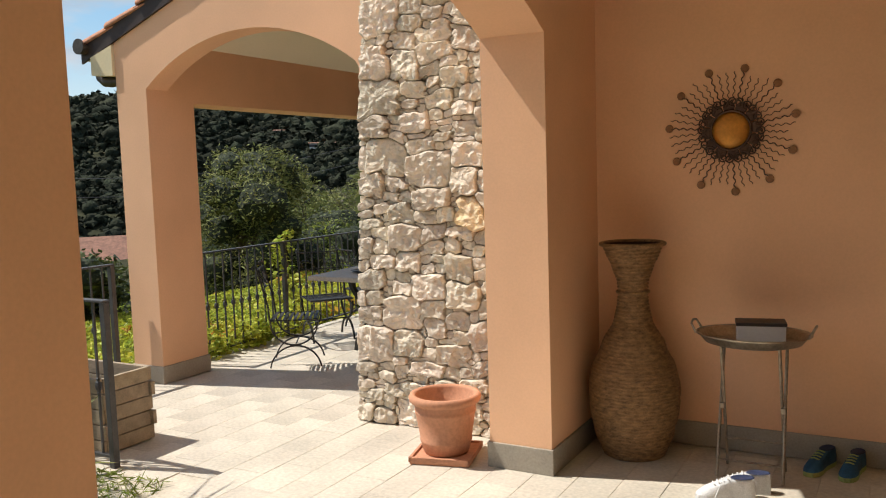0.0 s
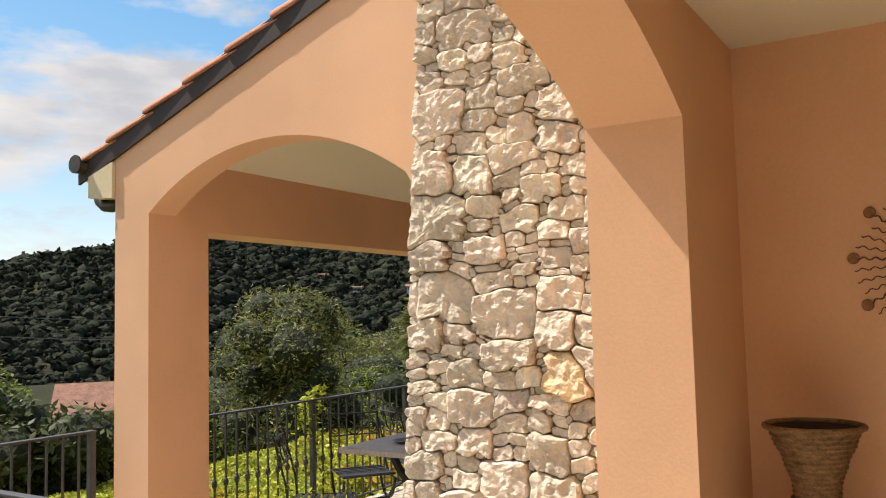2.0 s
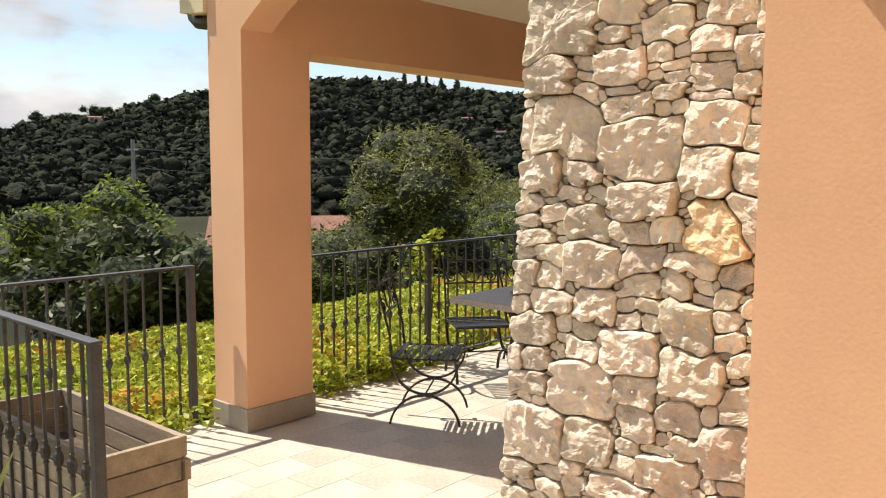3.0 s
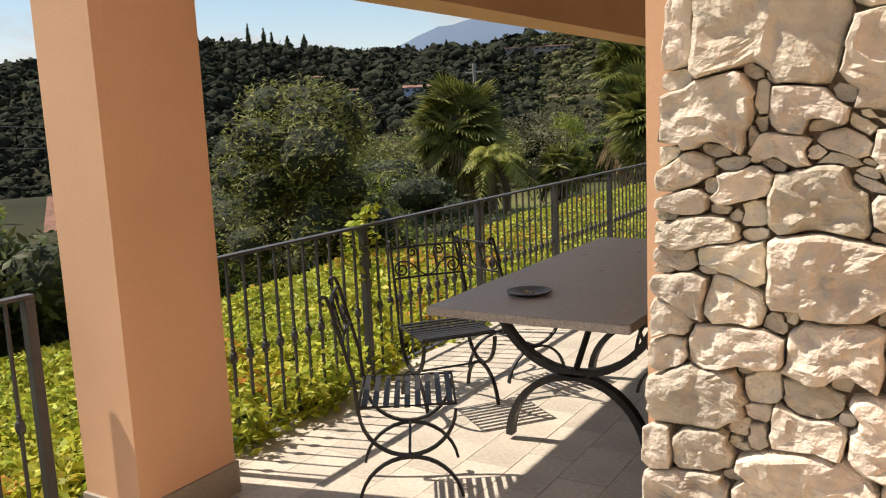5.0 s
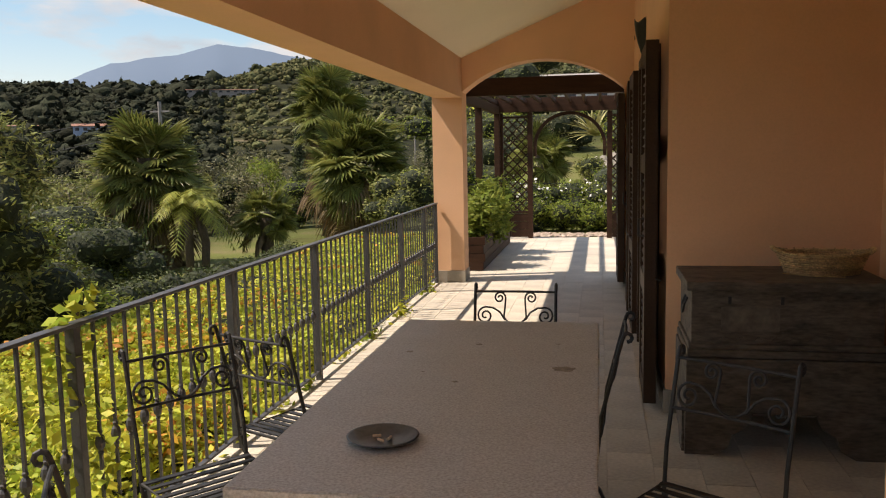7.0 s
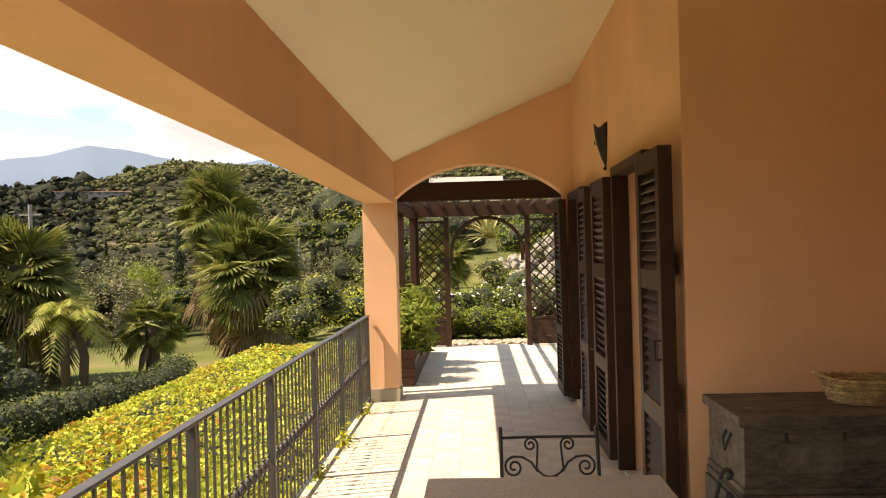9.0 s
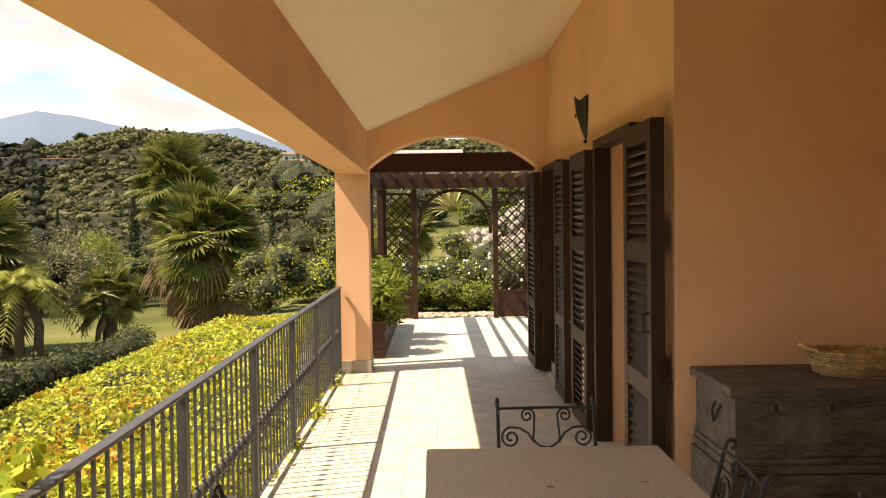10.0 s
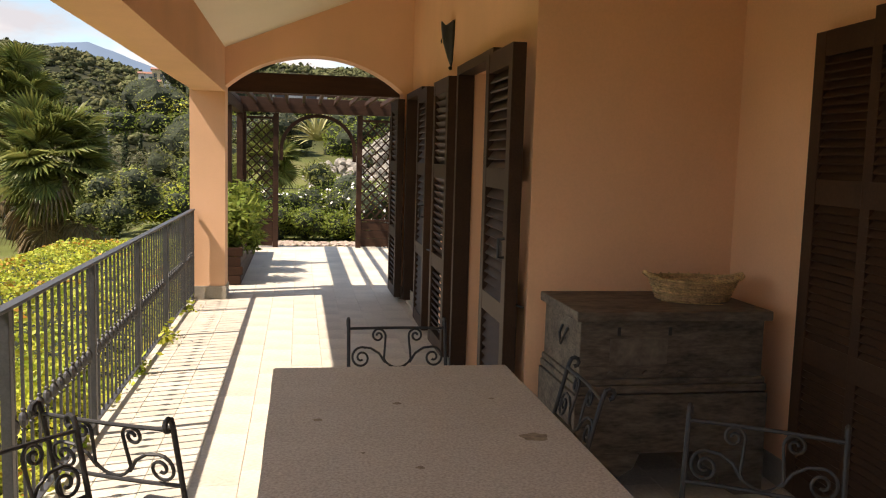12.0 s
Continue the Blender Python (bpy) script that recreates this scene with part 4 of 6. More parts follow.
part("disc_rim", tubed([(0.105 * math.cos(a * math.pi / 20), 0.105 * math.sin(a * math.pi / 20), 0.018) for a in range(40)], 0.007, 8, closed=True), RAYM, orn, smooth=True)
for i in range(12):
    a = 2 * math.pi * i / 12 + 0.1
    for k in (-0.16, 0.16):
        c = (0.155 * math.cos(a + k), 0.155 * math.sin(a + k))
        part("curl", tubed([(x, y, 0.014) for x, y in spiral(c, 0.027, 0.006, 1.6, a + math.pi, 1 if k > 0 else -1, 18)], 0.0042, 5), RAYM, orn)
    part("leaf_plate", lathed([(0, 0.012), (0.030, 0.010), (0.032, 0.006), (0, 0.006)], 10), RAYM, orn, at=pose(0.128 * math.cos(a), 0.128 * math.sin(a), 0))
for i in range(44):
    a = 2 * math.pi * (i + 0.5) / 44
    long = i % 4 == 1 and i < 42
    L = 0.325 if long else random.Random(i).uniform(0.29, 0.335)
    pts = []
    for k in range(25):
        r = 0.14 + (L - 0.14) * k / 24
        o = 0.0055 * math.sin(k * 1.15)
        pts.append((r * math.cos(a) - o * math.sin(a), r * math.sin(a) + o * math.cos(a), 0.012))
    ray = part("ray", tubed(pts, 0.0034 if long else 0.0025, 5), RAYM, orn)
    if long:
        part("coin", lathed([(0, 0.016), (0.020, 0.014), (0.0225, 0.009), (0, 0.009)], 16), COIN, ray, at=pose(L * math.cos(a) * 1.03, L * math.sin(a) * 1.03, 0))

# terracotta pot on its square saucer
pot = tagged(empty("flower_pot", pose(-1.90, 4.63, 0.035)), "empty terracotta flower pot with a rolled rim", "flower pot")
part("pot_body", lathed([(0, 0), (0.125, 0), (0.132, 0.012), (0.143, 0.06), (0.147, 0.065), (0.149, 0.078), (0.146, 0.083), (0.168, 0.22), (0.172, 0.228), (0.174, 0.245), (0.17, 0.25), (0.178, 0.285)], 44), TERRA, pot, smooth=True)
part("rim", lathed([(0.178, 0.285), (0.192, 0.288), (0.203, 0.300), (0.206, 0.318), (0.198, 0.334), (0.185, 0.338), (0.170, 0.333), (0.165, 0.32), (0.15, 0.2), (0.14, 0.2)], 44), TERRA, pot, smooth=True)
part("soil", lathed([(0, 0.205), (0.156, 0.20)], 24), SOIL, pot)
saucer = tagged(empty("saucer", pose(-1.90, 4.63, 0.001, 0, 0, 14)), "square terracotta saucer under the pot", "saucer")
bm = boxed(-0.17, 0.17, -0.17, 0.17, 0, 0.03, 0.006)
part("plate", bm, TERRA, saucer)
for a in range(4):
    part("lip", boxed(-0.175, 0.175, 0.158, 0.175, 0.012, 0.042, 0.004), TERRA, saucer, at=pose(0, 0, 0, 0, 0, 90 * a))


# ---- wooden planter ----
def plank_box(name, x0, x1, y0, y1, rows, bh, material, label, group):
    p = tagged(empty(name, pose((x0 + x1) / 2, (y0 + y1) / 2, 0)), label, "planter", group)
    w, d, t = (x1 - x0) / 2, (y1 - y0) / 2, 0.028
    for i in range(rows):
        z0, z1 = 0.01 + i * bh, 0.01 + (i + 1) * bh - 0.006
        e = 0.022 if i % 2 else -0.005
        for s in (-1, 1):
            part("board", boxed(-w - e, w + e, s * (d - t / 2) - t / 2, s * (d - t / 2) + t / 2, z0, z1, 0.004), material, p)
            part("board", boxed(s * (w - t / 2) - t / 2, s * (w - t / 2) + t / 2, -d + t + 0.001, d - t - 0.001, z0, z1, 0.004), material, p)
    part("soil", boxed(-w + t + 0.002, w - t - 0.002, -d + t + 0.002, d - t - 0.002, 0.02, bh * rows * 0.55), SOIL, p)
    return p


plank_box("wooden_planter", -4.84, -3.74, 3.79, 4.18, 5, 0.092, PLANK, "weathered wooden plank planter beside the railing", "planters")
plank_box("wooden_planter", -4.98, -4.66, 15.2, 18.6, 4, 0.11, PERG, "long dark-stained wooden planter under the pergola", "planters")

# ---- pergola and trellis ----
pergola = tagged(empty("pergola", pose(0, 0, 0)), "dark-stained timber pergola with open rafters", "pergola")
for x, y in ((-4.95, 14.78), (-4.95, 17.0), (-4.95, 19.32), (-2.42, 19.32)):
    part("post", boxed(x - 0.05, x + 0.05, y - 0.05, y + 0.05, 0, 2.224, 0.006), PERG, pergola)
for y, z, t in ((14.72, 2.225, 2.44), (19.32, 2.225, 2.47)):
    part("beam", boxed(-5.05, -2.30, y - 0.045, y + 0.045, z, t, 0.006), PERG, pergola)
part("side_beam", boxed(-5.0, -4.90, 14.831, 19.269, 2.20, 2.334, 0.006), PERG, pergola)
for i in range(11):
    x = -4.95 + i * 0.255
    part("rafter", boxed(x - 0.022, x + 0.022, 14.77, 19.27, 2.37, 2.435, 0.004), PERG, pergola)
for y in (15.6, 16.9, 18.2):
    part("batten", boxed(-5.05, -2.30, y - 0.015, y + 0.015, 2.437, 2.46), PERG, pergola)



def trellis(x0, x1, y):
    t = tagged(empty("trellis", pose(x0, y, 0)), "dark timber trellis panel with diamond lattice over boards", "trellis", "trellis panels")
    w, z0, z1 = x1 - x0, 0.46, 2.12
    for x in (0.0, w - 0.09):
        part("post", boxed(x, x + 0.09, -0.045, 0.045, 0, 2.22, 0.005), PERG, t)
    for i in range(3):
        part("board", boxed(0.092, w - 0.092, -0.018, 0.018, 0.02 + i * 0.142, 0.02 + i * 0.142 + 0.136, 0.004), PERG, t)
    for z in (z0 - 0.012, z1):
        part("rail", boxed(0.092, w - 0.092, -0.025, 0.025, z, z + 0.04, 0.004), PERG, t)
    a0, a1, b0, b1 = 0.09, w - 0.09, z0 + 0.03, z1
    step = 0.155
    for sgn, yy in ((1, -0.006), (-1, 0.006)):
        c = -3.0
        while c < 4.0:
            # the strip x = c + sgn * z, cut to the panel
            zs = sorted(((a0 - c) * sgn, (a1 - c) * sgn))
            lo, hi = max(b0, zs[0]), min(b1, zs[1])
            if hi - lo > 0.03:
                p0, p1 = (c + sgn * lo, lo), (c + sgn * hi, hi)
                L = math.hypot(p1[0] - p0[0], p1[1] - p0[1])
                ang = math.degrees(math.atan2(p1[1] - p0[1], p1[0] - p0[0]))
                part("lattice_strip", boxed(0, L, -0.005, 0.005, -0.011, 0.011), PERG, t, at=pose(p0[0], yy, p0[1], 0, -ang, 0))
            c += step
    return t


trellis(-4.94, -4.33, 19.39)
trellis(-3.04, -2.40, 19.39)
hoop = tagged(empty("trellis_arch", pose(-3.685, 19.39, 0)), "dark timber arch between the trellis panels", "arch")
bm = bmesh.new()
ro, ri = 0.635, 0.575
out = [(ro * math.cos(math.pi * k / 24), 1.62 + ro * math.sin(math.pi * k / 24) * 0.95) for k in range(25)]
inn = [(ri * math.cos(math.pi * k / 24), 1.62 + ri * math.sin(math.pi * k / 24) * 0.95) for k in range(25)]
prism(bm, out + inn[::-1], "y", -0.03, 0.03)
part("hoop", bm, PERG, hoop)
for s in (-1, 1):
    part("side_strip", boxed(min(s * 0.575, s * 0.635), max(s * 0.575, s * 0.635), -0.03, 0.03, 1.45, 1.618), PERG, hoop)


# ---- terrain ----
RIDGE = [(-180, 3.0), (-60, 3.0), (-15, 5.2), (-5, 5.3), (2, 5.3), (7.8, 4.2), (10.8, 4.8), (14, 5.6), (20, 5.8), (24, 4.7), (28.5, 4.2), (33, 4.45), (37, 4.4), (41, 4.45), (45, 4.65),
         (49, 4.75), (52, 4.3), (57, 3.75), (60, 3.2), (62, 2.85), (66, 2.2), (69, 1.5), (90, 1.5), (180, 3.0)]


def lerp_table(tab, x):
    for (a, u), (b, v) in zip(tab, tab[1:]):
        if x <= b:
            t = (x - a) / (b - a)
            return u + (v - u) * t
    return tab[-1][1]


def smooth01(t):
    t = max(0.0, min(1.0, t))
    return t * t * (3 - 2 * t)


def ground_z(x, y):
    """Height of the land: terrace bank, lawn, valley, and the hillside opposite."""
    dx, dy = x + 4.0, y - 5.0
    r = math.hypot(dx, dy)
    az = math.degrees(math.atan2(-dx, dy))
    west = smooth01((az - 4) / 22.0) * (1 - smooth01((az - 150) / 30))
    # near ground
    bank = -0.35 - 1.35 * smooth01((-7.6 - x) / 2.2) - 1.4 * smooth01((-10 - x) / 14.0) * smooth01((30 - y) / 22.0)
    north = -0.05 + 0.10 * max(0.0, min(y, 60) - 26) * smooth01((y - 26) / 12.0)
    flat = -0.35
    if y > 19.6 and x > -7.6:
        near = flat + (north - flat) * smooth01((y - 19.6) / 0.5) * smooth01((x + 8.6) / 1.6) + 0.0
    elif x < -5.2:
        near = bank
    else:
        near = -0.35
    if x > -7.6:
        near = min(near, bank) if x < -5.2 and y < 19.6 else near
    if -5.17 <= x <= -2.9 and y < 3.72:
        near = -0.03
    depth = -4.0 - 15.0 * smooth01((az - 26) / 14.0) * (1 - smooth01((az - 120) / 40))
    top = 1.6 + 400 * math.tan(math.radians(lerp_table(RIDGE, az) - 0.15 - 0.2 * smooth01((az - 22) / 8)))
    if az < 8:
        mid = near + (4.2 - near) * smooth01((r - 35) / 40.0) if az > -60 else near
    else:
        mid = near + (depth - near) * smooth01((r - 45) / 80.0)
    far = mid + (top - mid) * smooth01((r - 130) / 270.0) ** 0.85
    if r > 400:
        far = top - (r - 400) * 0.12
    bump = noise.noise(Vector((x, y, 0)) * 0.012) * 7 * smooth01((r - 90) / 120.0) + noise.noise(Vector((x, y, 3)) * 0.06) * 1.2 * smooth01((r - 60) / 80.0)
    return far + bump


def land():
    verts, faces = [], []
    rs = [0.0] + [2.0 * 1.0 + i * 0.9 for i in range(24)] + [24.0 * 1.075 ** i for i in range(1, 50)] + [1200, 2600]
    n = 260
    angs = [(-180 + 360 * k / n) for k in range(n)]
    for r in rs[1:]:
        for a in angs:
            t = math.radians(a)
            x, y = -4.0 - r * math.sin(t), 5.0 + r * math.cos(t)
            verts.append((x, y, ground_z(x, y) if r < 1000 else -60.0))
    for i in range(len(rs) - 2):
        for k in range(n):
            j = (k + 1) % n
            faces.append((i * n + k, i * n + j, (i + 1) * n + j, (i + 1) * n + k))
    c = len(verts)
    verts.append((-4.0, 5.0, -0.35))
    faces += [(c, k, (k + 1) % n) for k in range(n)]
    me = bpy.data.meshes.new("ground")
    me.from_pydata(verts, [], faces)
    for p in me.polygons:
        p.use_smooth = True
    me.materials.append(HILLMAT)
    return tagged(new("ground", me), "grassy ground falling to a wooded valley and hillside", "ground", kind="structure")


# grass near, scrub and dry terraces far: by the place on the land
HILLMAT = bpy.data.materials.new("lawn_and_scrub")
HILLMAT.use_nodes = True
hn, hl = HILLMAT.node_tree.nodes, HILLMAT.node_tree.links
hb = hn["Principled BSDF"]
hb.inputs["Roughness"].default_value, hb.inputs["Specular IOR Level"].default_value = 0.95, 0.1
htc = hn.new("ShaderNodeTexCoord")


def noise_node(scale, detail=5, src=None):
    q = hn.new("ShaderNodeTexNoise")
    q.inputs["Scale"].default_value, q.inputs["Detail"].default_value = scale, detail
    hl.new(src or htc.outputs["Object"], q.inputs["Vector"])
    return q


def ramp_node(src, stops):
    q = hn.new("ShaderNodeValToRGB")
    while len(q.color_ramp.elements) < len(stops):
        q.color_ramp.elements.new(0.5)
    for e, (p, c) in zip(q.color_ramp.elements, stops):
        e.position, e.color = p, (*c, 1)
    hl.new(src, q.inputs["Fac"])
    return q


lawn = ramp_node(noise_node(0.5, 8).outputs["Fac"], [(0.3, (0.085, 0.09, 0.03)), (0.5, (0.12, 0.14, 0.04)), (0.7, (0.17, 0.15, 0.07))])
strip = hn.new("ShaderNodeMapping")
strip.inputs["Scale"].default_value = (0.02, 0.02, 0.55)
hl.new(htc.outputs["Object"], strip.inputs["Vector"])
scrub = ramp_node(noise_node(1.6, 6, strip.outputs["Vector"]).outputs["Fac"], [(0.35, (0.014, 0.016, 0.009)), (0.5, (0.026, 0.028, 0.014)), (0.62, (0.046, 0.047, 0.024)), (0.74, (0.14, 0.115, 0.07))])
vl = hn.new("ShaderNodeVectorMath")
vl.operation = "LENGTH"
hl.new(htc.outputs["Object"], vl.inputs[0])
fr = hn.new("ShaderNodeMapRange")
fr.inputs["From Min"].default_value, fr.inputs["From Max"].default_value = 36, 50
hl.new(vl.outputs["Value"], fr.inputs["Value"])
sx = hn.new("ShaderNodeSeparateXYZ")
hl.new(htc.outputs["Object"], sx.inputs["Vector"])
slope_x = hn.new("ShaderNodeMapRange")
slope_x.inputs["From Min"].default_value, slope_x.inputs["From Max"].default_value = -16, -20
hl.new(sx.outputs["X"], slope_x.inputs["Value"])
wild = hn.new("ShaderNodeMath")
wild.operation = "MAXIMUM"
hl.new(fr.outputs["Result"], wild.inputs[0])
hl.new(slope_x.outputs["Result"], wild.inputs[1])
hm = hn.new("ShaderNodeMix")
hm.data_type = "RGBA"
hl.new(wild.outputs[0], hm.inputs["Factor"])
hl.new(lawn.outputs["Color"], hm.inputs["A"])
hl.new(scrub.outputs["Color"], hm.inputs["B"])
hl.new(hm.outputs["Result"], hb.inputs["Base Color"])
hbump = hn.new("ShaderNodeBump")
hbump.inputs["Strength"].default_value, hbump.inputs["Distance"].default_value = 0.6, 0.08
hl.new(noise_node(14, 6).outputs["Fac"], hbump.inputs["Height"])
hl.new(hbump.outputs["Normal"], hb.inputs["Normal"])
land()

# mountains on the horizon; haze is put into the blue colour and a weak glow
MOUNT = bpy.data.materials.new("haze_glow_mountain")
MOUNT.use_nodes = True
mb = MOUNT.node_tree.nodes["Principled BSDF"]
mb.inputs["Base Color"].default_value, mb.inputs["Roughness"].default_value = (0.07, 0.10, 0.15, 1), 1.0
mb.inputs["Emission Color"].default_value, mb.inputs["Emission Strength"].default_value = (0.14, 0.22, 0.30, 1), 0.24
PEAKS = [(-30, 3.5), (-5, 4.0), (4, 4.4), (8, 4.9), (10.5, 5.6), (13, 6.5), (16, 6.1), (19, 6.2), (22, 6.8), (25, 7.2), (27.4, 6.5), (31.5, 5.9), (35, 4.4), (42, 3.3), (50, 2.0), (60, 0.5), (100, 0.2)]
verts, faces = [], []
for i in range(261):
    az = -30 + i * 0.5
    e = lerp_table(PEAKS, az) + 0.12 * noise.fractal(Vector((az * 0.5, 0, 0)), 1, 2, 4)
    t = math.radians(az)
    for r, z in ((2300, -80), (2400, 2400 * math.tan(math.radians(e * 0.55))), (2600, 2600 * math.tan(math.radians(e))), (3000, -80)):
        verts.append((-4 - r * math.sin(t), 5 + r * math.cos(t), z))
for i in range(260):
    for k in range(3):
        faces.append((i * 4 + k, i * 4 + 4 + k, i * 4 + 5 + k, i * 4 + 1 + k))
me = bpy.data.meshes.new("mountains")
me.from_pydata(verts, [], faces)
for p in me.polygons:
    p.use_smooth = True
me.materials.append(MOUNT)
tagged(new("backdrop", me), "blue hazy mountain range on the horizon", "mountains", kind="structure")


# ---- foliage ----
def leafmat(name, c1, c2, island=0.35, trans=0.35, rough=0.5, scale=0.8):
    return mat(name, c1, rough, color2=c2, scale=scale, bump_scale=18, island=island, trans=trans, spec=0.18)


def leaf_mesh(name, centres, sizes, material, rng, ratio=0.42, up=0.0, normals=None):
    """Many folded leaves, each four corners about its midrib."""
    n = len(centres)
    C = np.asarray(centres, float)
    S = np.asarray(sizes, float)[:, None]
    D = rng.normal(size=(n, 3))
    D[:, 2] *= 0.6
    D /= np.linalg.norm(D, axis=1)[:, None]
    N = rng.normal(size=(n, 3)) if normals is None else normals + rng.normal(size=(n, 3)) * 0.55
    N[:, 2] += up
    W = np.cross(D, N)
    W /= np.linalg.norm(W, axis=1)[:, None] + 1e-9
    F = np.cross(W, D)
    a = C - D * S * 0.5
    b = C + D * S * 0.5 - F * S * 0.12
    c = C + W * S * ratio * 0.5 - F * S * 0.08
    d = C - W * S * ratio * 0.5 - F * S * 0.08
    V = np.stack([a, c, b, d], axis=1).reshape(-1, 3)
    idx = np.arange(n)[:, None] * 4
    T = np.concatenate([idx + np.array([[0, 1, 2]]), idx + np.array([[0, 2, 3]])], axis=1).reshape(-1, 3)
    me = bpy.data.meshes.new(name)
    me.vertices.add(len(V))
    me.vertices.foreach_set("co", V.ravel())
    me.loops.add(len(T) * 3)
    me.loops.foreach_set("vertex_index", T.ravel().astype(np.int32))
    me.polygons.add(len(T))
    me.polygons.foreach_set("loop_start", np.arange(0, len(T) * 3, 3, dtype=np.int32))
    me.update(calc_edges=True)
    me.materials.append(material)
    return me


def on_blobs(blobs, n, rng, shell=0.55):
    """Points and outward normals in the outer shell of a cluster of ellipsoids (centre, radii)."""
    w = np.array([b[1][0] * b[1][2] for b in blobs])
    k = rng.choice(len(blobs), size=n, p=w / w.sum())
    d = rng.normal(size=(n, 3))
    d /= np.linalg.norm(d, axis=1)[:, None]
    s = 1 - shell * rng.random(n) ** 1.7
    c = np.array([b[0] for b in blobs])[k]
    r = np.array([b[1] for b in blobs])[k]
    return c + d * r * s[:, None] + rng.normal(size=(n, 3)) * 0.03, d


BARK = mat("grey_bark", (0.13, 0.10, 0.075), 0.95, var=0.25, scale=6, bump=0.8, bump_scale=25, stretch=(3, 3, 1), dist=0.02)
YELLOW = leafmat("yellow_green_leaves", (0.62, 0.57, 0.07), (0.24, 0.34, 0.05), 0.45, 0.35, scale=1.3)
ORANGE = leafmat("orange_turning_leaves", (0.62, 0.33, 0.05), (0.38, 0.20, 0.04), 0.4, 0.35, scale=1.3)
OLIVE = leafmat("silver_olive_leaves", (0.26, 0.27, 0.085), (0.11, 0.13, 0.035), 0.4, 0.25, rough=0.65)
GLOSSY = leafmat("dark_glossy_leaves", (0.10, 0.12, 0.04), (0.035, 0.05, 0.02), 0.45, 0.2, rough=0.5)
BRIGHT = leafmat("fresh_green_leaves", (0.27, 0.32, 0.05), (0.10, 0.14, 0.03), 0.4, 0.4, rough=0.6)
PALE = leafmat("pale_scrub_leaves", (0.22, 0.20, 0.11), (0.10, 0.11, 0.05), 0.4, 0.2)
FAN = leafmat("palm_leaves", (0.23, 0.235, 0.06), (0.085, 0.11, 0.03), 0.45, 0.3, rough=0.4)
DRY = leafmat("dry_palm_leaves", (0.24, 0.175, 0.085), (0.11, 0.08, 0.04), 0.35, 0.2)
FEATHER = leafmat("yellowing_palm_leaves", (0.36, 0.35, 0.07), (0.14, 0.18, 0.04), 0.35, 0.3)
# near-black fill: the shade among the leaves is put into its colour
CORE = mat("painted_leaf_shade", (0.03, 0.04, 0.015), 0.95, var=0.3, scale=3, bump=0.8, bump_scale=9, dist=0.1)
PETAL = mat("white_petals", (0.72, 0.70, 0.64), 0.7, var=0.08, island=0.1)


def core_mesh(blobs, k=0.72, sub=2):
    bm = bmesh.new()
    for c, r in blobs:
        q = bmesh.ops.create_icosphere(bm, subdivisions=sub, radius=1.0)
        for v in q["verts"]:
            f = k * (1 + 0.25 * noise.noise(v.co * 2.5 + Vector(c)))
            v.co = Vector((c[0] + v.co.x * r[0] * f, c[1] + v.co.y * r[1] * f, c[2] + v.co.z * r[2] * f))
    return bm


def bush(name, x, y, z, blobs, n, size, material, label, category, seed, trunk=None, group="", ratio=0.42, core=True):
    """A shrub or tree: limbs where it has a trunk, a dark fill painted as inner shade, and a crown of many leaves."""
    rng = np.random.default_rng(seed)
    t = tagged(empty(name, pose(x, y, z)), label, category, group)
    p, nr = on_blobs(blobs, n, rng)
    cr = new("crown", leaf_mesh("crown", p, size * rng.uniform(0.6, 1.25, n), material, rng, ratio, 0.2, nr))
    cr.parent = t
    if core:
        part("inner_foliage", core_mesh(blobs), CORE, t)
    if trunk:
        h, r = trunk
        rr = random.Random(seed)
        pts = [(0, 0, -0.3), (0.05, 0.02, h * 0.5), (0.0, -0.04, h)]
        bm = bmesh.new()
        tube(bm, pts, r, 9, taper=lambda u: 1.25 - 0.5 * u)
        for c, rad in blobs[:7]:
            tube(bm, [(0, -0.04, h * 0.85), ((c[0]) * 0.5, c[1] * 0.5, (h + c[2]) * 0.5), (c[0], c[1], c[2])], r * 0.45, 6, taper=lambda u: 1.1 - 0.8 * u)
        part("trunk", bm, BARK, t, smooth=True)
    return t


def crown_blobs(seed, n, rx, rz, z0, br):
    rr = random.Random(seed)
    out = []
    for i in range(n):
        a, u = rr.uniform(0, 6.283), math.sqrt(rr.random())
        z = rr.uniform(-1, 1)
        k = math.sqrt(max(0.05, 1 - z * z * 0.85))
        s = br * rr.uniform(0.7, 1.25)
        out.append(((rx * u * k * math.cos(a), rx * u * k * math.sin(a), z0 + rz * z), (s, s, s * 0.85)))
    return out


# the yellow-green hedge on the bank
def hedge_top(x, y):
    return 0.0 + 0.10 * noise.noise(Vector((x * 0.9, y * 0.9, 1))) + 0.05 * noise.noise(Vector((x * 3, y * 3, 2))) - 0.30 * smooth01((-7.7 - x) / 0.9) - 0.30 * smooth01((x + 5.6) / 0.42) - 0.35 * smooth01((y - 20.0) / 1.0)


hedge = tagged(empty("hedge"), "sprawling yellow-green leafy hedge on the bank behind the railing", "hedge", kind="stuff")
rng = np.random.default_rng(3)
n = 135000
hx = -5.19 - 3.35 * rng.random(n) ** 1.08
hy = np.concatenate([rng.uniform(-2, 21.0, n - 65000), rng.uniform(3.0, 11.5, 65000)])
hz = np.array([hedge_top(a, b) for a, b in zip(hx, hy)]) + 0.05 - 0.19 * rng.random(n) ** 1.4
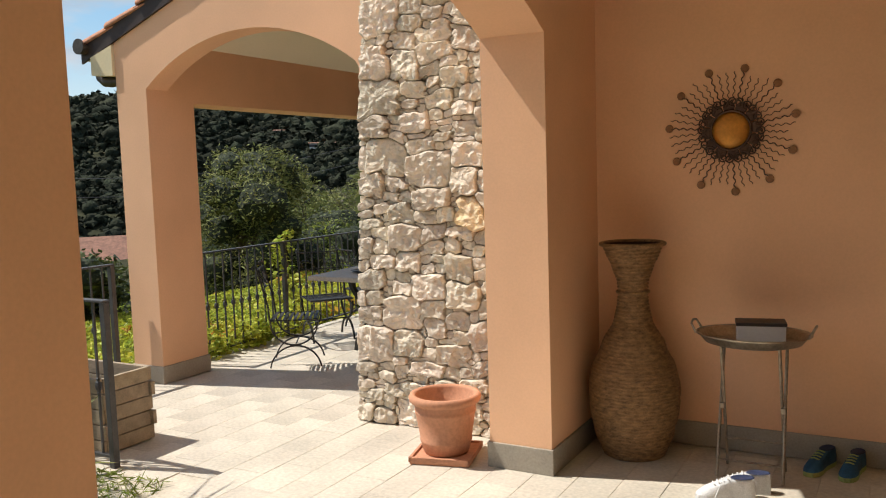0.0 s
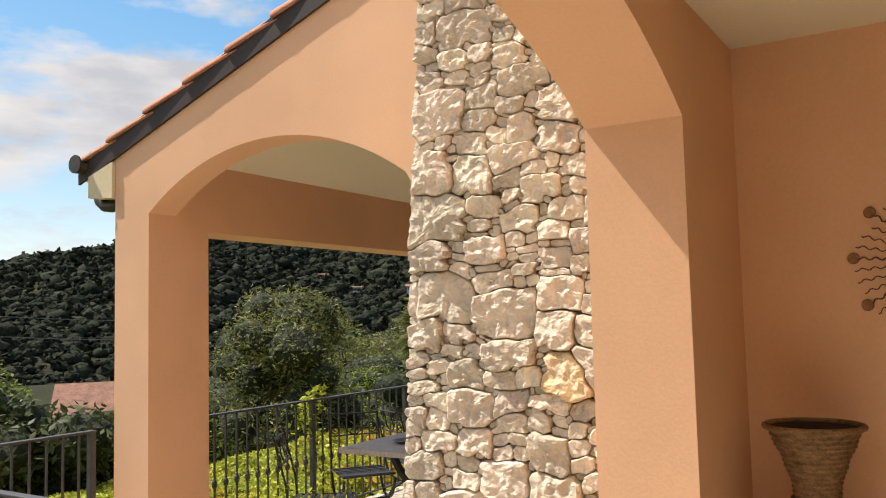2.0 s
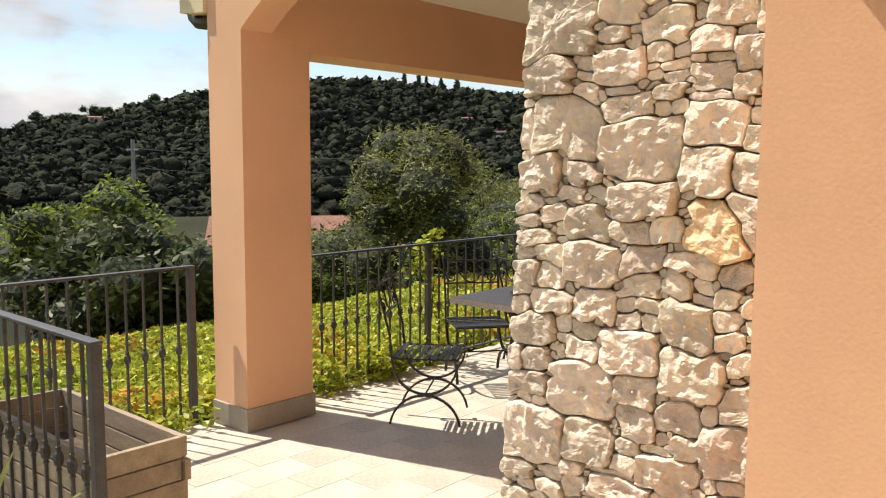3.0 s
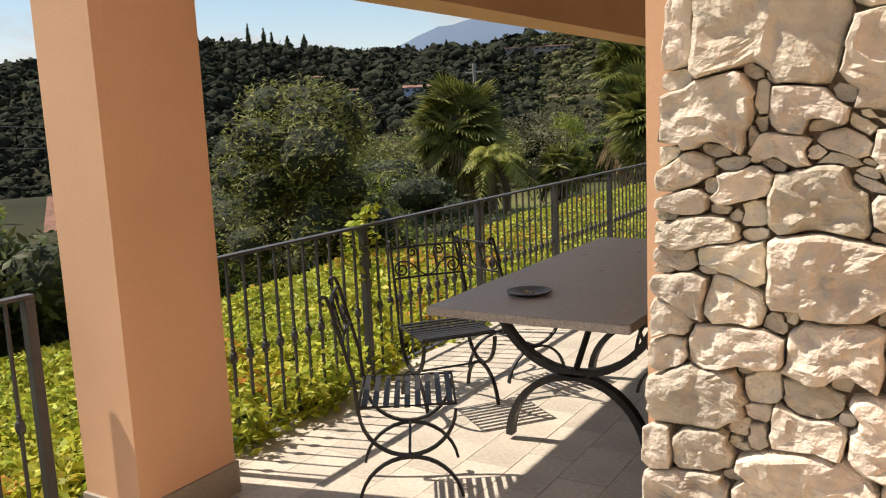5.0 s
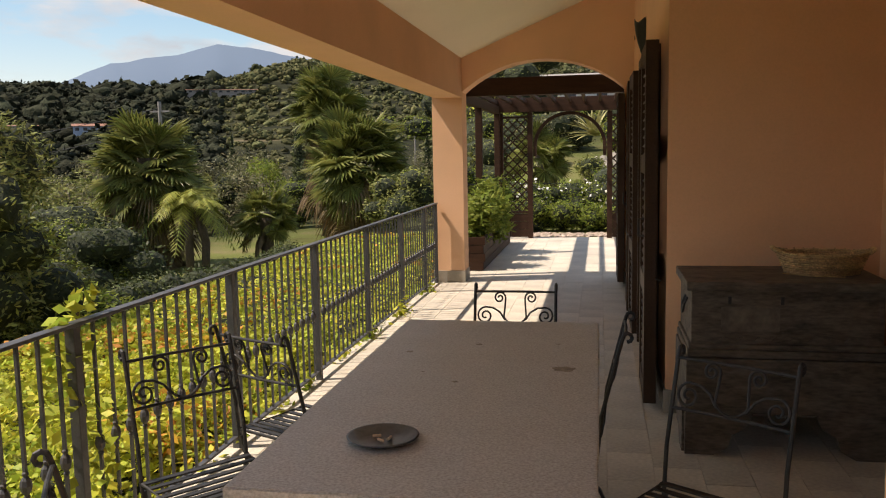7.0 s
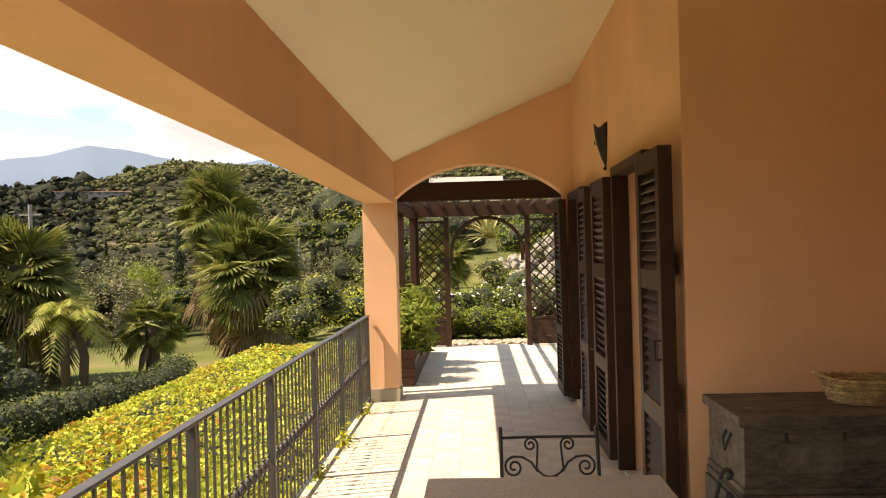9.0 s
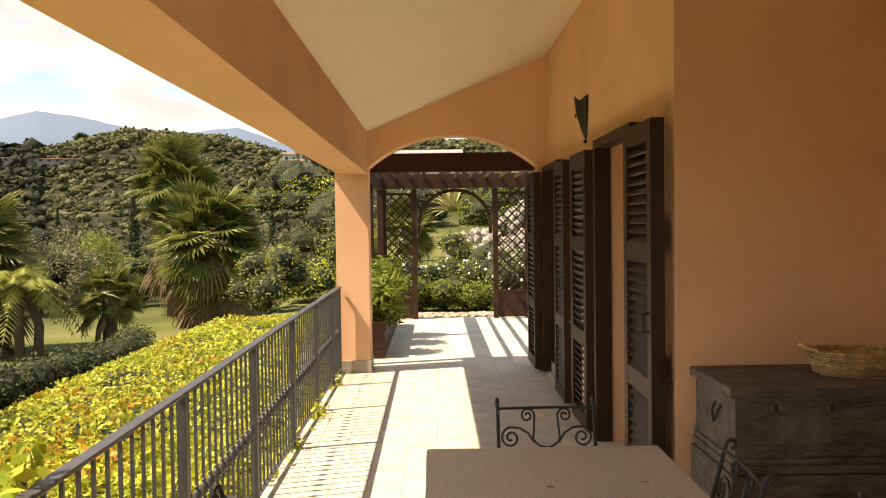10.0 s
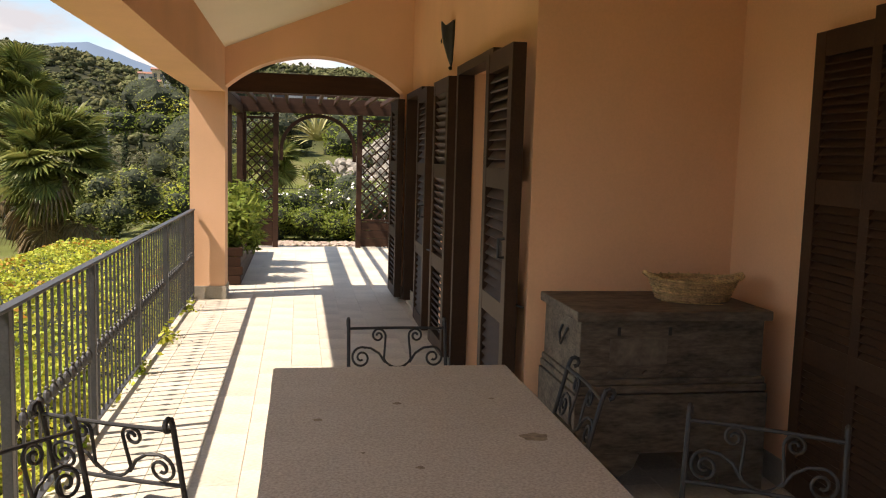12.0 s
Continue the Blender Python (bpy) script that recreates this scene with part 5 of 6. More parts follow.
ha = new("leaves", leaf_mesh("leaves", np.stack([hx, hy, hz], 1), rng.uniform(0.036, 0.088, n), YELLOW, rng, 0.5, 0.7))
ha.parent = hedge
pick = np.array([noise.noise(Vector((a * 0.8, b * 0.8, 5))) for a, b in zip(hx, hy)]) > 0.12
pick &= rng.random(n) < 0.16
hb_pts = np.stack([hx, hy, hz + 0.012], 1)[pick]
ha = new("turning_leaves", leaf_mesh("turning_leaves", hb_pts, rng.uniform(0.05, 0.10, len(hb_pts)), ORANGE, rng, 0.5, 0.7))
ha.parent = hedge
# dark sheet below the leaves, painted as the shade inside the hedge
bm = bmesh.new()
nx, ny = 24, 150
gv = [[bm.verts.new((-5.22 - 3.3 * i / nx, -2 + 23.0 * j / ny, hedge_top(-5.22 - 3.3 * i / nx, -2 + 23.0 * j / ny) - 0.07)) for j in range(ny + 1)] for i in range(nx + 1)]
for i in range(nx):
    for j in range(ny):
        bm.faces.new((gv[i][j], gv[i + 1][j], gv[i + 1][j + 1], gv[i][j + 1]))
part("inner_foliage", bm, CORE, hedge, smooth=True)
# shoots at the floor's edge and a climber on the railing
rng = np.random.default_rng(8)
pts = []
for k in range(46):
    y = rng.uniform(4.2, 14.0)
    c = np.array([-5.17 + rng.uniform(-0.05, 0.05), y, 0.03])
    pts.append(c + rng.normal(size=(26, 3)) * np.array([0.045, 0.10, 0.04]))
for k in range(34):
    c = np.array([-5.13 + rng.uniform(-0.05, 0.09), rng.uniform(5.75, 7.3), 0.02])
    pts.append(c + np.abs(rng.normal(size=(30, 3))) * np.array([0.04, 0.08, 0.11]))
for k in range(3):
    c = np.array([-5.06, (4.95, 12.2, 13.6)[k], 0.06])
    pts.append(c + rng.normal(size=(45, 3)) * np.array([0.05, 0.10, 0.05]))
pts = np.concatenate(pts)
pts[:, 2] = np.maximum(pts[:, 2], 0.01)
shoots = tagged(new("shoots", leaf_mesh("shoots", pts, rng.uniform(0.04, 0.085, len(pts)), YELLOW, rng, 0.5, 0.6)), "yellow-green shoots creeping over the floor edge", "plants", kind="stuff")
u = rng.random(300)
pts = np.stack([-5.13 + rng.normal(size=300) * 0.035, 7.2 + rng.normal(size=300) * (0.05 + 0.05 * u) + 0.1 * np.sin(u * 7), 1.05 * u ** 0.8], 1)
vine = tagged(empty("climber"), "yellow-green climbing vine on a railing post", "vine")
o = new("vine_leaves", leaf_mesh("vine_leaves", pts, rng.uniform(0.04, 0.085, 300), YELLOW, rng, 0.55, 0.3))
o.parent = vine
part("stem", tubed([(-5.13, 7.15, -0.3), (-5.12, 7.18, 0.3), (-5.14, 7.24, 0.65), (-5.12, 7.2, 1.0)], 0.008, 6), BARK, vine)

# rough grass beside the planter
rng = np.random.default_rng(15)
n = 18000
gx, gy = rng.uniform(-5.1, -3.02, n), rng.uniform(-1.0, 3.64, n)
o = tagged(new("grass", leaf_mesh("grass", np.stack([gx, gy, rng.uniform(-0.02, 0.03, n)], 1), rng.uniform(0.05, 0.11, n), BRIGHT, rng, 0.1, 0.0)), "patchy rough grass beside the paving", "grass", kind="stuff")
# trees and shrubs below the terrace
gz = ground_z
bush("olive_tree", -9.65, 11.7, gz(-9.65, 11.7), crown_blobs(4, 40, 1.45, 1.1, 2.35, 0.46), 30000, 0.085, OLIVE, "rounded silver-green olive tree below the terrace", "tree", 4, (2.2, 0.14), ratio=0.3)
bush("shrub", -8.9, 6.9, gz(-8.9, 6.9), crown_blobs(7, 18, 1.15, 0.6, 1.35, 0.45), 9000, 0.12, GLOSSY, "dark glossy-leaved shrub behind the railing", "shrub", 7, (0.9, 0.06))
bush("shrub", -9.6, 4.6, gz(-9.6, 4.6), crown_blobs(17, 16, 1.1, 0.5, 1.3, 0.42), 9000, 0.11, BRIGHT, "bright green leafy shrub behind the railing", "shrub", 18, (0.7, 0.06))
bush("tree", -15.5, 9.5, gz(-15.5, 9.5), crown_blobs(9, 18, 1.6, 1.0, 2.1, 0.65), 9000, 0.14, BRIGHT, "bright green leafy tree down the slope", "tree", 9, (2.0, 0.12))
bush("shrub", -10.0, 14.3, gz(-10.0, 14.3), crown_blobs(12, 14, 0.9, 0.55, 1.0, 0.42), 9000, 0.10, BRIGHT, "fresh green rounded shrub beside the lawn", "shrub", 12, (0.5, 0.05))
for k, (x, y, s) in enumerate([(-14.5, 15.0, 1.3), (-17.5, 20.5, 1.5), (-13.6, 13.4, 1.0), (-20, 17, 0.9), (-18, 13, 0.9), (-23, 22, 0.9), (-26, 28, 2.0)]):
    bush("shrub", x, y, gz(x, y), crown_blobs(30 + k, 11, 0.9 * s, 0.6 * s, 0.7 * s, 0.45 * s), 4200, 0.13 * s ** 0.5, (GLOSSY, OLIVE, BRIGHT)[k % 3], "leafy shrub on the slope below", "shrub", 40 + k, group="slope shrubs")
# clipped dark hedge along the lawn
blobs = [((0.75 * i - 3.4, 0.5 * math.sin(i * 0.5), 0.45), (0.6, 0.55, 0.5)) for i in range(14)]
hb2 = bush("clipped_hedge", -13.4, 22.6, gz(-13.4, 22.6) - 0.1, blobs, 12000, 0.10, GLOSSY, "low clipped dark green hedge along the lawn", "hedge", 51)
hb2.matrix_basis = pose(-12.0, 20.6, gz(-12.0, 20.6) - 0.05, 0, 0, 88)


# ---- palms ----
def fan_palm(x, y, crown_z, radius, leaves, skirt, seed, label, trunk_r=0.3, fat=1.0):
    rr = random.Random(seed)
    base = gz(x, y) - 0.2
    p = tagged(empty("fan_palm", pose(x, y, base)), label, "palm tree", "fan palms")
    h = crown_z - base
    bm = bmesh.new()
    tube(bm, [(0, 0, 0), (0.03, 0.02, h * 0.4), (0, 0, h * 0.8), (0, 0, h)], trunk_r, 12, taper=lambda u: 1.2 - 0.35 * u)
    part("trunk", bm, BARK, p, smooth=True)
    for dry in (False, True):
        V, F = [], []
        for i in range(skirt if dry else leaves):
            a = rr.uniform(0, 6.283)
            el = rr.uniform(-1.35, -0.45) if dry else math.asin(rr.uniform(-0.78, 0.98))
            d = Vector((math.cos(a) * math.cos(el), math.sin(a) * math.cos(el), math.sin(el)))
            pet = radius * rr.uniform(0.42, 0.62)
            fr = radius * rr.uniform(0.42, 0.58)
            o = Vector((0, 0, h - (rr.uniform(0.0, h * 0.55) if dry else rr.uniform(0, h * 0.16))))
            side = d.cross(Vector((0, 0, 1))).normalized()
            nrm = side.cross(d).normalized()
            c = o + d * pet - Vector((0, 0, 0.10 * radius * (1 - math.sin(el))))
            w = 0.012 * radius
            b = len(V)
            V += [o + side * w, o - side * w, c - side * w, c + side * w]
            F.append((b, b + 1, b + 2, b + 3))
            roll = rr.gauss(0, 0.5)
            side, nrm = side * math.cos(roll) + nrm * math.sin(roll), nrm * math.cos(roll) - side * math.sin(roll)
            d = (d + nrm * rr.uniform(-0.35, 0.5) - Vector((0, 0, 0.25))).normalized()
            m = 25
            for s in range(m):
                t = (s / (m - 1) - 0.5) * 4.1
                u = (d * math.cos(t) + side * math.sin(t)).normalized()
                L = fr * (0.72 + 0.28 * math.cos(t * 0.7)) * rr.uniform(0.88, 1.06)
                wv = (side * math.cos(t) - d * math.sin(t)) * (0.050 * fr)
                mid = c + u * L * 0.6 + nrm * 0.03 * fr
                tip = c + u * L - Vector((0, 0, L * (0.5 if dry else rr.uniform(0.02, 0.14))))
                b = len(V)
                V += [c, mid + wv - nrm * 0.02, tip, mid - wv - nrm * 0.02, mid + nrm * 0.03 * fr]
                F += [(b, b + 1, b + 4), (b, b + 4, b + 3), (b + 1, b + 2, b + 4), (b + 4, b + 2, b + 3)]
        me = bpy.data.meshes.new("fronds")
        me.from_pydata([tuple(v) for v in V], [], F)
        me.materials.append(DRY if dry else FAN)
        o = new("dry_skirt" if dry else "crown", me)
        o.parent = p
    return p


fan_palm(-11.6, 33.2, 1.55, 2.0, 120, 40, 1, "stout fan palm with a hanging dry skirt", 0.42)
fan_palm(-13.7, 36.7, 3.75, 1.75, 80, 30, 2, "taller fan palm with a ragged dry skirt", 0.36)
fan_palm(-16.3, 27.4, 1.55, 1.8, 96, 44, 3, "fan palm with a thick dry skirt above the hedge", 0.34)
fan_palm(-13.1, 28.4, -0.15, 1.05, 40, 6, 4, "small young fan palm on the lawn", 0.18)
fan_palm(-4.95, 29.8, 1.55, 1.05, 34, 8, 5, "small fan palm by the garden fence", 0.14)


def feather_palm(x, y, top, L, n, seed):
    rr = random.Random(seed)
    base = gz(x, y) - 0.2
    p = tagged(empty("feather_palm", pose(x, y, base)), "arching feather palm with yellowing fronds", "palm tree")
    h = top - base
    for i, (ox, oy) in enumerate(((0, 0), (0.35, 0.2))):
        bm = bmesh.new()
        tube(bm, [(ox, oy, 0), (ox * 1.2, oy, h * 0.5), (ox * 0.6, oy * 0.6, h)], 0.12, 9)
        part("trunk", bm, BARK, p, smooth=True)
    V, F = [], []
    for i in range(n):
        a, el = rr.uniform(0, 6.283), rr.uniform(0.1, 1.25)
        d = Vector((math.cos(a), math.sin(a), 0))
        side = Vector((-d.y, d.x, 0))
        ll = L * rr.uniform(0.75, 1.1)
        q = [Vector((0.1, 0.06, h)) + d * ll * s * (0.5 + 0.4 * math.cos(el)) + Vector((0, 0, ll * (math.sin(el) * s * 1.1 - (0.72 + 0.25 * math.cos(el)) * s * s))) for s in [k / 22 for k in range(23)]]
        for k in range(2, 22):
            t = (q[k + 1] - q[k - 1]).normalized()
            for sg in (-1, 1):
                w = ll * 0.24 * math.sin(math.pi * (0.12 + 0.8 * k / 22))
                tip = q[k] + (side * sg + t * 0.55).normalized() * w - Vector((0, 0, w * rr.uniform(0.25, 0.6)))
                b = len(V)
                V += [q[k] - t * 0.034, q[k] + t * 0.034, tip]
                F.append((b, b + 1, b + 2))
        for k in range(22):
            b = len(V)
            V += [q[k] - side * 0.012, q[k] + side * 0.012, q[k + 1] + side * 0.010, q[k + 1] - side * 0.010]
            F.append((b, b + 1, b + 2, b + 3))
    me = bpy.data.meshes.new("crown")
    me.from_pydata([tuple(v) for v in V], [], F)
    me.materials.append(FEATHER)
    o = new("crown", me)
    o.parent = p


feather_palm(-14.6, 26.4, 0.15, 1.75, 36, 6)


def cypress(x, y, z, h, r, seed):
    blobs = [((0, 0, h * (0.08 + 0.9 * i / 9)), (r * (1 - 0.85 * (i / 9) ** 1.6) * (0.7 if i == 0 else 1), r * (1 - 0.85 * (i / 9) ** 1.6), h * 0.10)) for i in range(10)]
    bush("cypress", x, y, z, blobs, 2600, 0.05 * h ** 0.6 + 0.05, GLOSSY, "slim dark cypress tree", "tree", seed, group="cypresses")


for k, (az, r, h, w) in enumerate([(19.6, 62, 6.8, 0.62), (24.0, 70, 5.5, 0.55), (23.0, 68, 4.2, 0.5), (10.9, 66, 5.2, 0.6), (10.0, 64, 4.6, 0.6), (26.6, 46, 5.0, 0.8)]):
    t = math.radians(az)
    x, y = -4 - r * math.sin(t), 5 + r * math.cos(t)
    cypress(x, y, gz(x, y) - 0.2, h, w, 60 + k)
# scrub and small trees round the lawn
rr = random.Random(77)
for k in range(44):
    az = rr.uniform(9, 37)
    r = 47 - (az - 9) * 0.75 + 30 * rr.random() ** 1.4
    t = math.radians(az)
    x, y = -4 - r * math.sin(t), 5 + r * math.cos(t)
    s = rr.uniform(0.9, 1.7)
    bush("garden_tree", x, y, gz(x, y), crown_blobs(100 + k, 9, s, 0.75 * s, 1.15 * s, 0.5 * s), 2000, 0.17, (PALE, OLIVE, BRIGHT, PALE, GLOSSY)[k % 5], "small leafy garden tree beyond the lawn", "tree", 130 + k, (0.9 * s, 0.07), "garden trees", core=False)
for k in range(22):
    az = rr.uniform(13, 34)
    r = rr.uniform(37, 45) - max(0, az - 24) * 0.5
    t = math.radians(az)
    x, y = -4 - r * math.sin(t), 5 + r * math.cos(t)
    s = rr.uniform(0.7, 1.25)
    bush("garden_tree", x, y, gz(x, y), crown_blobs(1100 + k, 9, s, 0.7 * s, 0.95 * s, 0.5 * s), 2600, 0.14, (PALE, GLOSSY, BRIGHT, PALE, OLIVE)[k % 5], "small leafy garden tree beyond the lawn", "tree", 1130 + k, (0.8 * s, 0.06), "garden trees")
for k in range(20):
    az, r = rr.uniform(31, 45), rr.uniform(17, 30)
    t = math.radians(az)
    x, y = -4 - r * math.sin(t), 5 + r * math.cos(t)
    s = rr.uniform(1.0, 1.8)
    bush("shrub", x, y, gz(x, y), crown_blobs(900 + k, 10, 0.9 * s, 0.45 * s, 0.55 * s, 0.45 * s), 3000, 0.14, (GLOSSY, OLIVE, GLOSSY, BRIGHT)[k % 4], "leafy shrub on the slope below", "shrub", 930 + k, group="slope shrubs")
for k, (x, y, s) in enumerate([(-9.3, 47, 2.1), (-7.3, 52, 2.0), (-11.2, 58, 2.4)]):
    bush("olive_tree", x, y, gz(x, y), crown_blobs(200 + k, 14, s, s * 0.8, 1.5 * s, 0.6 * s), 5200, 0.16, OLIVE, "grey-green olive tree on the lawn", "tree", 210 + k, (1.3 * s, 0.12), "lawn olives", ratio=0.32)
for k, (x, y) in enumerate([(-7.4, 22.0), (-7.0, 23.6), (-6.4, 25.0)]):
    bush("shrub", x, y, gz(x, y), crown_blobs(300 + k, 9, 0.6, 0.45, 0.65, 0.35), 3200, 0.09, (OLIVE, YELLOW, BRIGHT)[k], "leafy shrub at the end of the bank", "shrub", 310 + k)

# ---- garden behind the trellis ----
prng = np.random.default_rng(21)
PEB = mat("pale_pebbles", (0.42, 0.33, 0.26), 0.85, var=0.2, scale=10, island=0.3)
bm = bmesh.new()
q = bmesh.ops.create_icosphere(bm, subdivisions=1, radius=1.0)
bv = np.array([v.co[:] for v in bm.verts])
bf = np.array([[v.index for v in f.verts] for f in bm.faces])
bm.free()
n = 1500
c = np.stack([prng.uniform(-5.6, -1.6, n), prng.uniform(19.62, 20.7, n), np.full(n, 0.0)], 1)
c[:, 2] = [gz(a, b) + 0.01 for a, b in c[:, :2]]
s = prng.uniform(0.018, 0.05, (n, 1)) * np.array([1, 1, 0.6])
V = (bv[None] * s[:, None, :] + c[:, None, :]).reshape(-1, 3)
F = (bf[None] + (np.arange(n) * len(bv))[:, None, None]).reshape(-1, 3)
me = bpy.data.meshes.new("pebbles")
me.from_pydata(V.tolist(), [], F.tolist())
me.materials.append(PEB)
tagged(new("pebbles", me), "strip of pale pinkish pebbles beyond the terrace", "pebbles", kind="stuff")


def flower_bed(x, y, s, seed, flowers):
    b = crown_blobs(seed, 8, 0.5 * s, 0.28 * s, 0.35 * s, 0.3 * s)
    t = bush("flowering_shrub", x, y, gz(x, y), b, 2600, 0.07, BRIGHT, "green shrub dotted with white flowers" if flowers else "low grey-green spiky border shrub", "shrub", seed, group="border shrubs")
    if flowers:
        rg = np.random.default_rng(seed + 1)
        p, nr = on_blobs(b, flowers, rg, 0.12)
        o = new("flowers", leaf_mesh("flowers", p, rg.uniform(0.05, 0.09, flowers), PETAL, rg, 0.8, 0.5, nr))
        o.parent = t
        o["kind"] = "stuff"


for k, (x, y, s, f) in enumerate([(-4.9, 22.2, 1.2, 200), (-4.2, 22.5, 1.1, 40), (-3.3, 22.6, 1.3, 120), (-2.7, 22.4, 1.5, 330), (-5.6, 21.8, 1.1, 80), (-2.0, 22.0, 1.5, 150), (-4.5, 21.1, 0.8, 0), (-3.9, 21.1, 0.75, 0), (-3.3, 21.2, 0.7, 0), (-2.9, 20.9, 0.6, 0), (-5.2, 21.0, 0.8, 0)]):
    flower_bed(x, y, s, 400 + k, f)
fence = tagged(empty("garden_fence", pose(-6.5, 24.2, gz(-4, 24.2))), "thin dark iron garden fence across the lawn", "fence")
for z in (0.25, 0.82):
    part("rail", boxed(0, 5.6, -0.01, 0.01, z, z + 0.02), IRON, fence)
pm = mesh_of("picket", boxed(-0.006, 0.006, -0.006, 0.006, -0.2, 0.9), IRON)
for i in range(47):
    o = new("picket", pm)
    o.parent, o.matrix_basis = fence, pose(0.12 * i + 0.02, 0, 0)
# pale dry-stone bank
ROCK = mat("pale_garden_rock", (0.36, 0.33, 0.28), 0.9, var=0.2, scale=2.5, bump=0.7, bump_scale=9, dist=0.05, rand=0.15)
bank = tagged(empty("rock_bank", pose(0, 0, 0)), "curved bank of pale stacked rocks in the garden", "rock wall")
rr = random.Random(31)
rock_meshes = []
for i in range(5):
    bm = bmesh.new()
    bmesh.ops.create_icosphere(bm, subdivisions=2, radius=1.0)
    for v in bm.verts:
        v.co = v.co * (1 + 0.35 * noise.noise(v.co * 1.6 + Vector((i * 7, 0, 0))))
        v.co.z *= 0.75
    rock_meshes.append(mesh_of("rock", bm, ROCK))
for i in range(260):
    u = rr.random()
    x = -3.7 + 3.3 * u + rr.uniform(-0.2, 0.2)
    y = 34.0 - 2.0 * math.sin(u * 2.2) + rr.uniform(-0.3, 0.3)
    hgt = rr.random()
    s = rr.uniform(0.09, 0.2)
    o = new("rock", rock_meshes[i % 5])
    o.parent = bank
    o.matrix_basis = Matrix.LocRotScale((x, y + 1.4 * hgt, gz(x, y) - 0.15 + (0.5 + 1.9 * u) * hgt), Euler((rr.uniform(0, 6), rr.uniform(0, 6), rr.uniform(0, 6))), (s * 1.2, s, s))
# spiky agave on top, shrubs
AGAVE = leafmat("striped_agave_leaf", (0.52, 0.46, 0.20), (0.22, 0.24, 0.10), 0.3, 0.1)


def rosette(name, x, y, z, L, n, w, material, label, category, seed, low=0.1):
    rr = random.Random(seed)
    t = tagged(empty(name, pose(x, y, z)), label, category)
    for i in range(n):
        a, el = i * 2.4 + rr.uniform(-0.2, 0.2), rr.uniform(low, 1.35)
        d = Vector((math.cos(a), math.sin(a), 0))
        sd = Vector((-d.y, d.x, 0))
        ll = L * rr.uniform(0.75, 1.1)
        q = [d * ll * s * math.cos(el) * (1 + 0.3 * s) + Vector((0, 0, ll * (s * math.sin(el) - 0.35 * s * s * math.cos(el)))) for s in (0, 0.3, 0.6, 0.85, 1.0)]
        bm = bmesh.new()
        rows = []
        for k, p in enumerate(q):
            ww = w * (0.75, 1.0, 0.8, 0.4, 0.04)[k]
            rows.append([bm.verts.new(p - sd * ww + Vector((0, 0, ww * 0.4))), bm.verts.new(p), bm.verts.new(p + sd * ww + Vector((0, 0, ww * 0.4)))])
        for A, B in zip(rows, rows[1:]):
            for k in range(2):
                bm.faces.new((A[k], A[k + 1], B[k + 1], B[k]))
        part("leaf", bm, material, t, smooth=True)
    return t


rosette("agave", -3.35, 37.2, gz(-3.35, 37.2) + 1.0, 1.35, 44, 0.075, AGAVE, "large striped agave on the rock bank", "agave", 3)
rosette("agave", -3.74, 3.28, 0.0, 0.66, 16, 0.03, OLIVE, "spiky grey-green agave in the grass beside the railing", "plant", 5, 0.5)
yucca = rosette("yucca", -3.73, 2.96, 1.55, 0.50, 60, 0.011, OLIVE, "tall spiky yucca with a shaggy trunk beside the railing", "plant", 9, -0.5)
part("trunk", tubed([(0, 0, -1.57), (0.02, 0.01, -0.8), (0, 0, 0.02)], 0.06, 9, taper=lambda u: 1.2 - 0.3 * u), BARK, yucca, smooth=True)
for k, (x, y, s, m) in enumerate([(-3.5, 31.8, 0.8, OLIVE), (-1.8, 36, 1.2, BRIGHT), (-5.6, 36.5, 1.2, PALE), (-6.5, 33, 1.3, OLIVE), (-0.8, 34, 1.3, BRIGHT), (-4.8, 41.5, 1.3, PALE), (-2.0, 42, 1.5, OLIVE), (-7.5, 42, 1.5, BRIGHT)]):
    bush("shrub", x, y, gz(x, y) + (0.9 if k == 1 else 0), crown_blobs(500 + k, 9, 0.8 * s, 0.5 * s, 0.55 * s, 0.5 * s), 2600, 0.13, m, "rounded garden shrub by the rock bank", "shrub", 520 + k, group="rock garden shrubs")
for k in range(5):
    y = 47 + k * 8
    blobs = [((1.6 * i - 12, 0.4 * math.sin(i), 0.5), (1.1, 0.7, 0.7)) for i in range(16)]
    bush("terrace_hedge", -2 + 2 * (k % 2), y, gz(-3, y) + 0.1, blobs, 5200, 0.2, (BRIGHT, YELLOW, PALE, BRIGHT, OLIVE)[k], "leafy hedge along a garden terrace", "hedge", 600 + k, group="terrace hedges", core=True)
# leafy plant in the planter under the pergola
for k, y in enumerate((15.6, 16.4, 17.2)):
    bush("potted_shrub", -4.80, y, 0.25, crown_blobs(700 + k, 9, 0.22, 0.30, 0.45, 0.2), 1500, 0.13, BRIGHT, "leafy green shrub growing in the pergola planter", "plant", 710 + k, (0.3, 0.02), "planter shrubs", ratio=0.3, core=False)

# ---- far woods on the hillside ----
# WOODS is darker than SCRUB: the left hillside's shade is painted into it
WOODS = mat("shade_painted_woods", (0.036, 0.040, 0.024), 0.95, color2=(0.020, 0.024, 0.015), scale=0.25, bump=1.0, bump_scale=1.6, dist=0.6, island=0.45, spec=0.1)
SCRUB = mat("olive_hillside_scrub", (0.125, 0.125, 0.055), 0.95, color2=(0.062, 0.068, 0.030), scale=0.25, bump=1.0, bump_scale=1.6, dist=0.6, island=0.45, spec=0.1)
rng = np.random.default_rng(41)


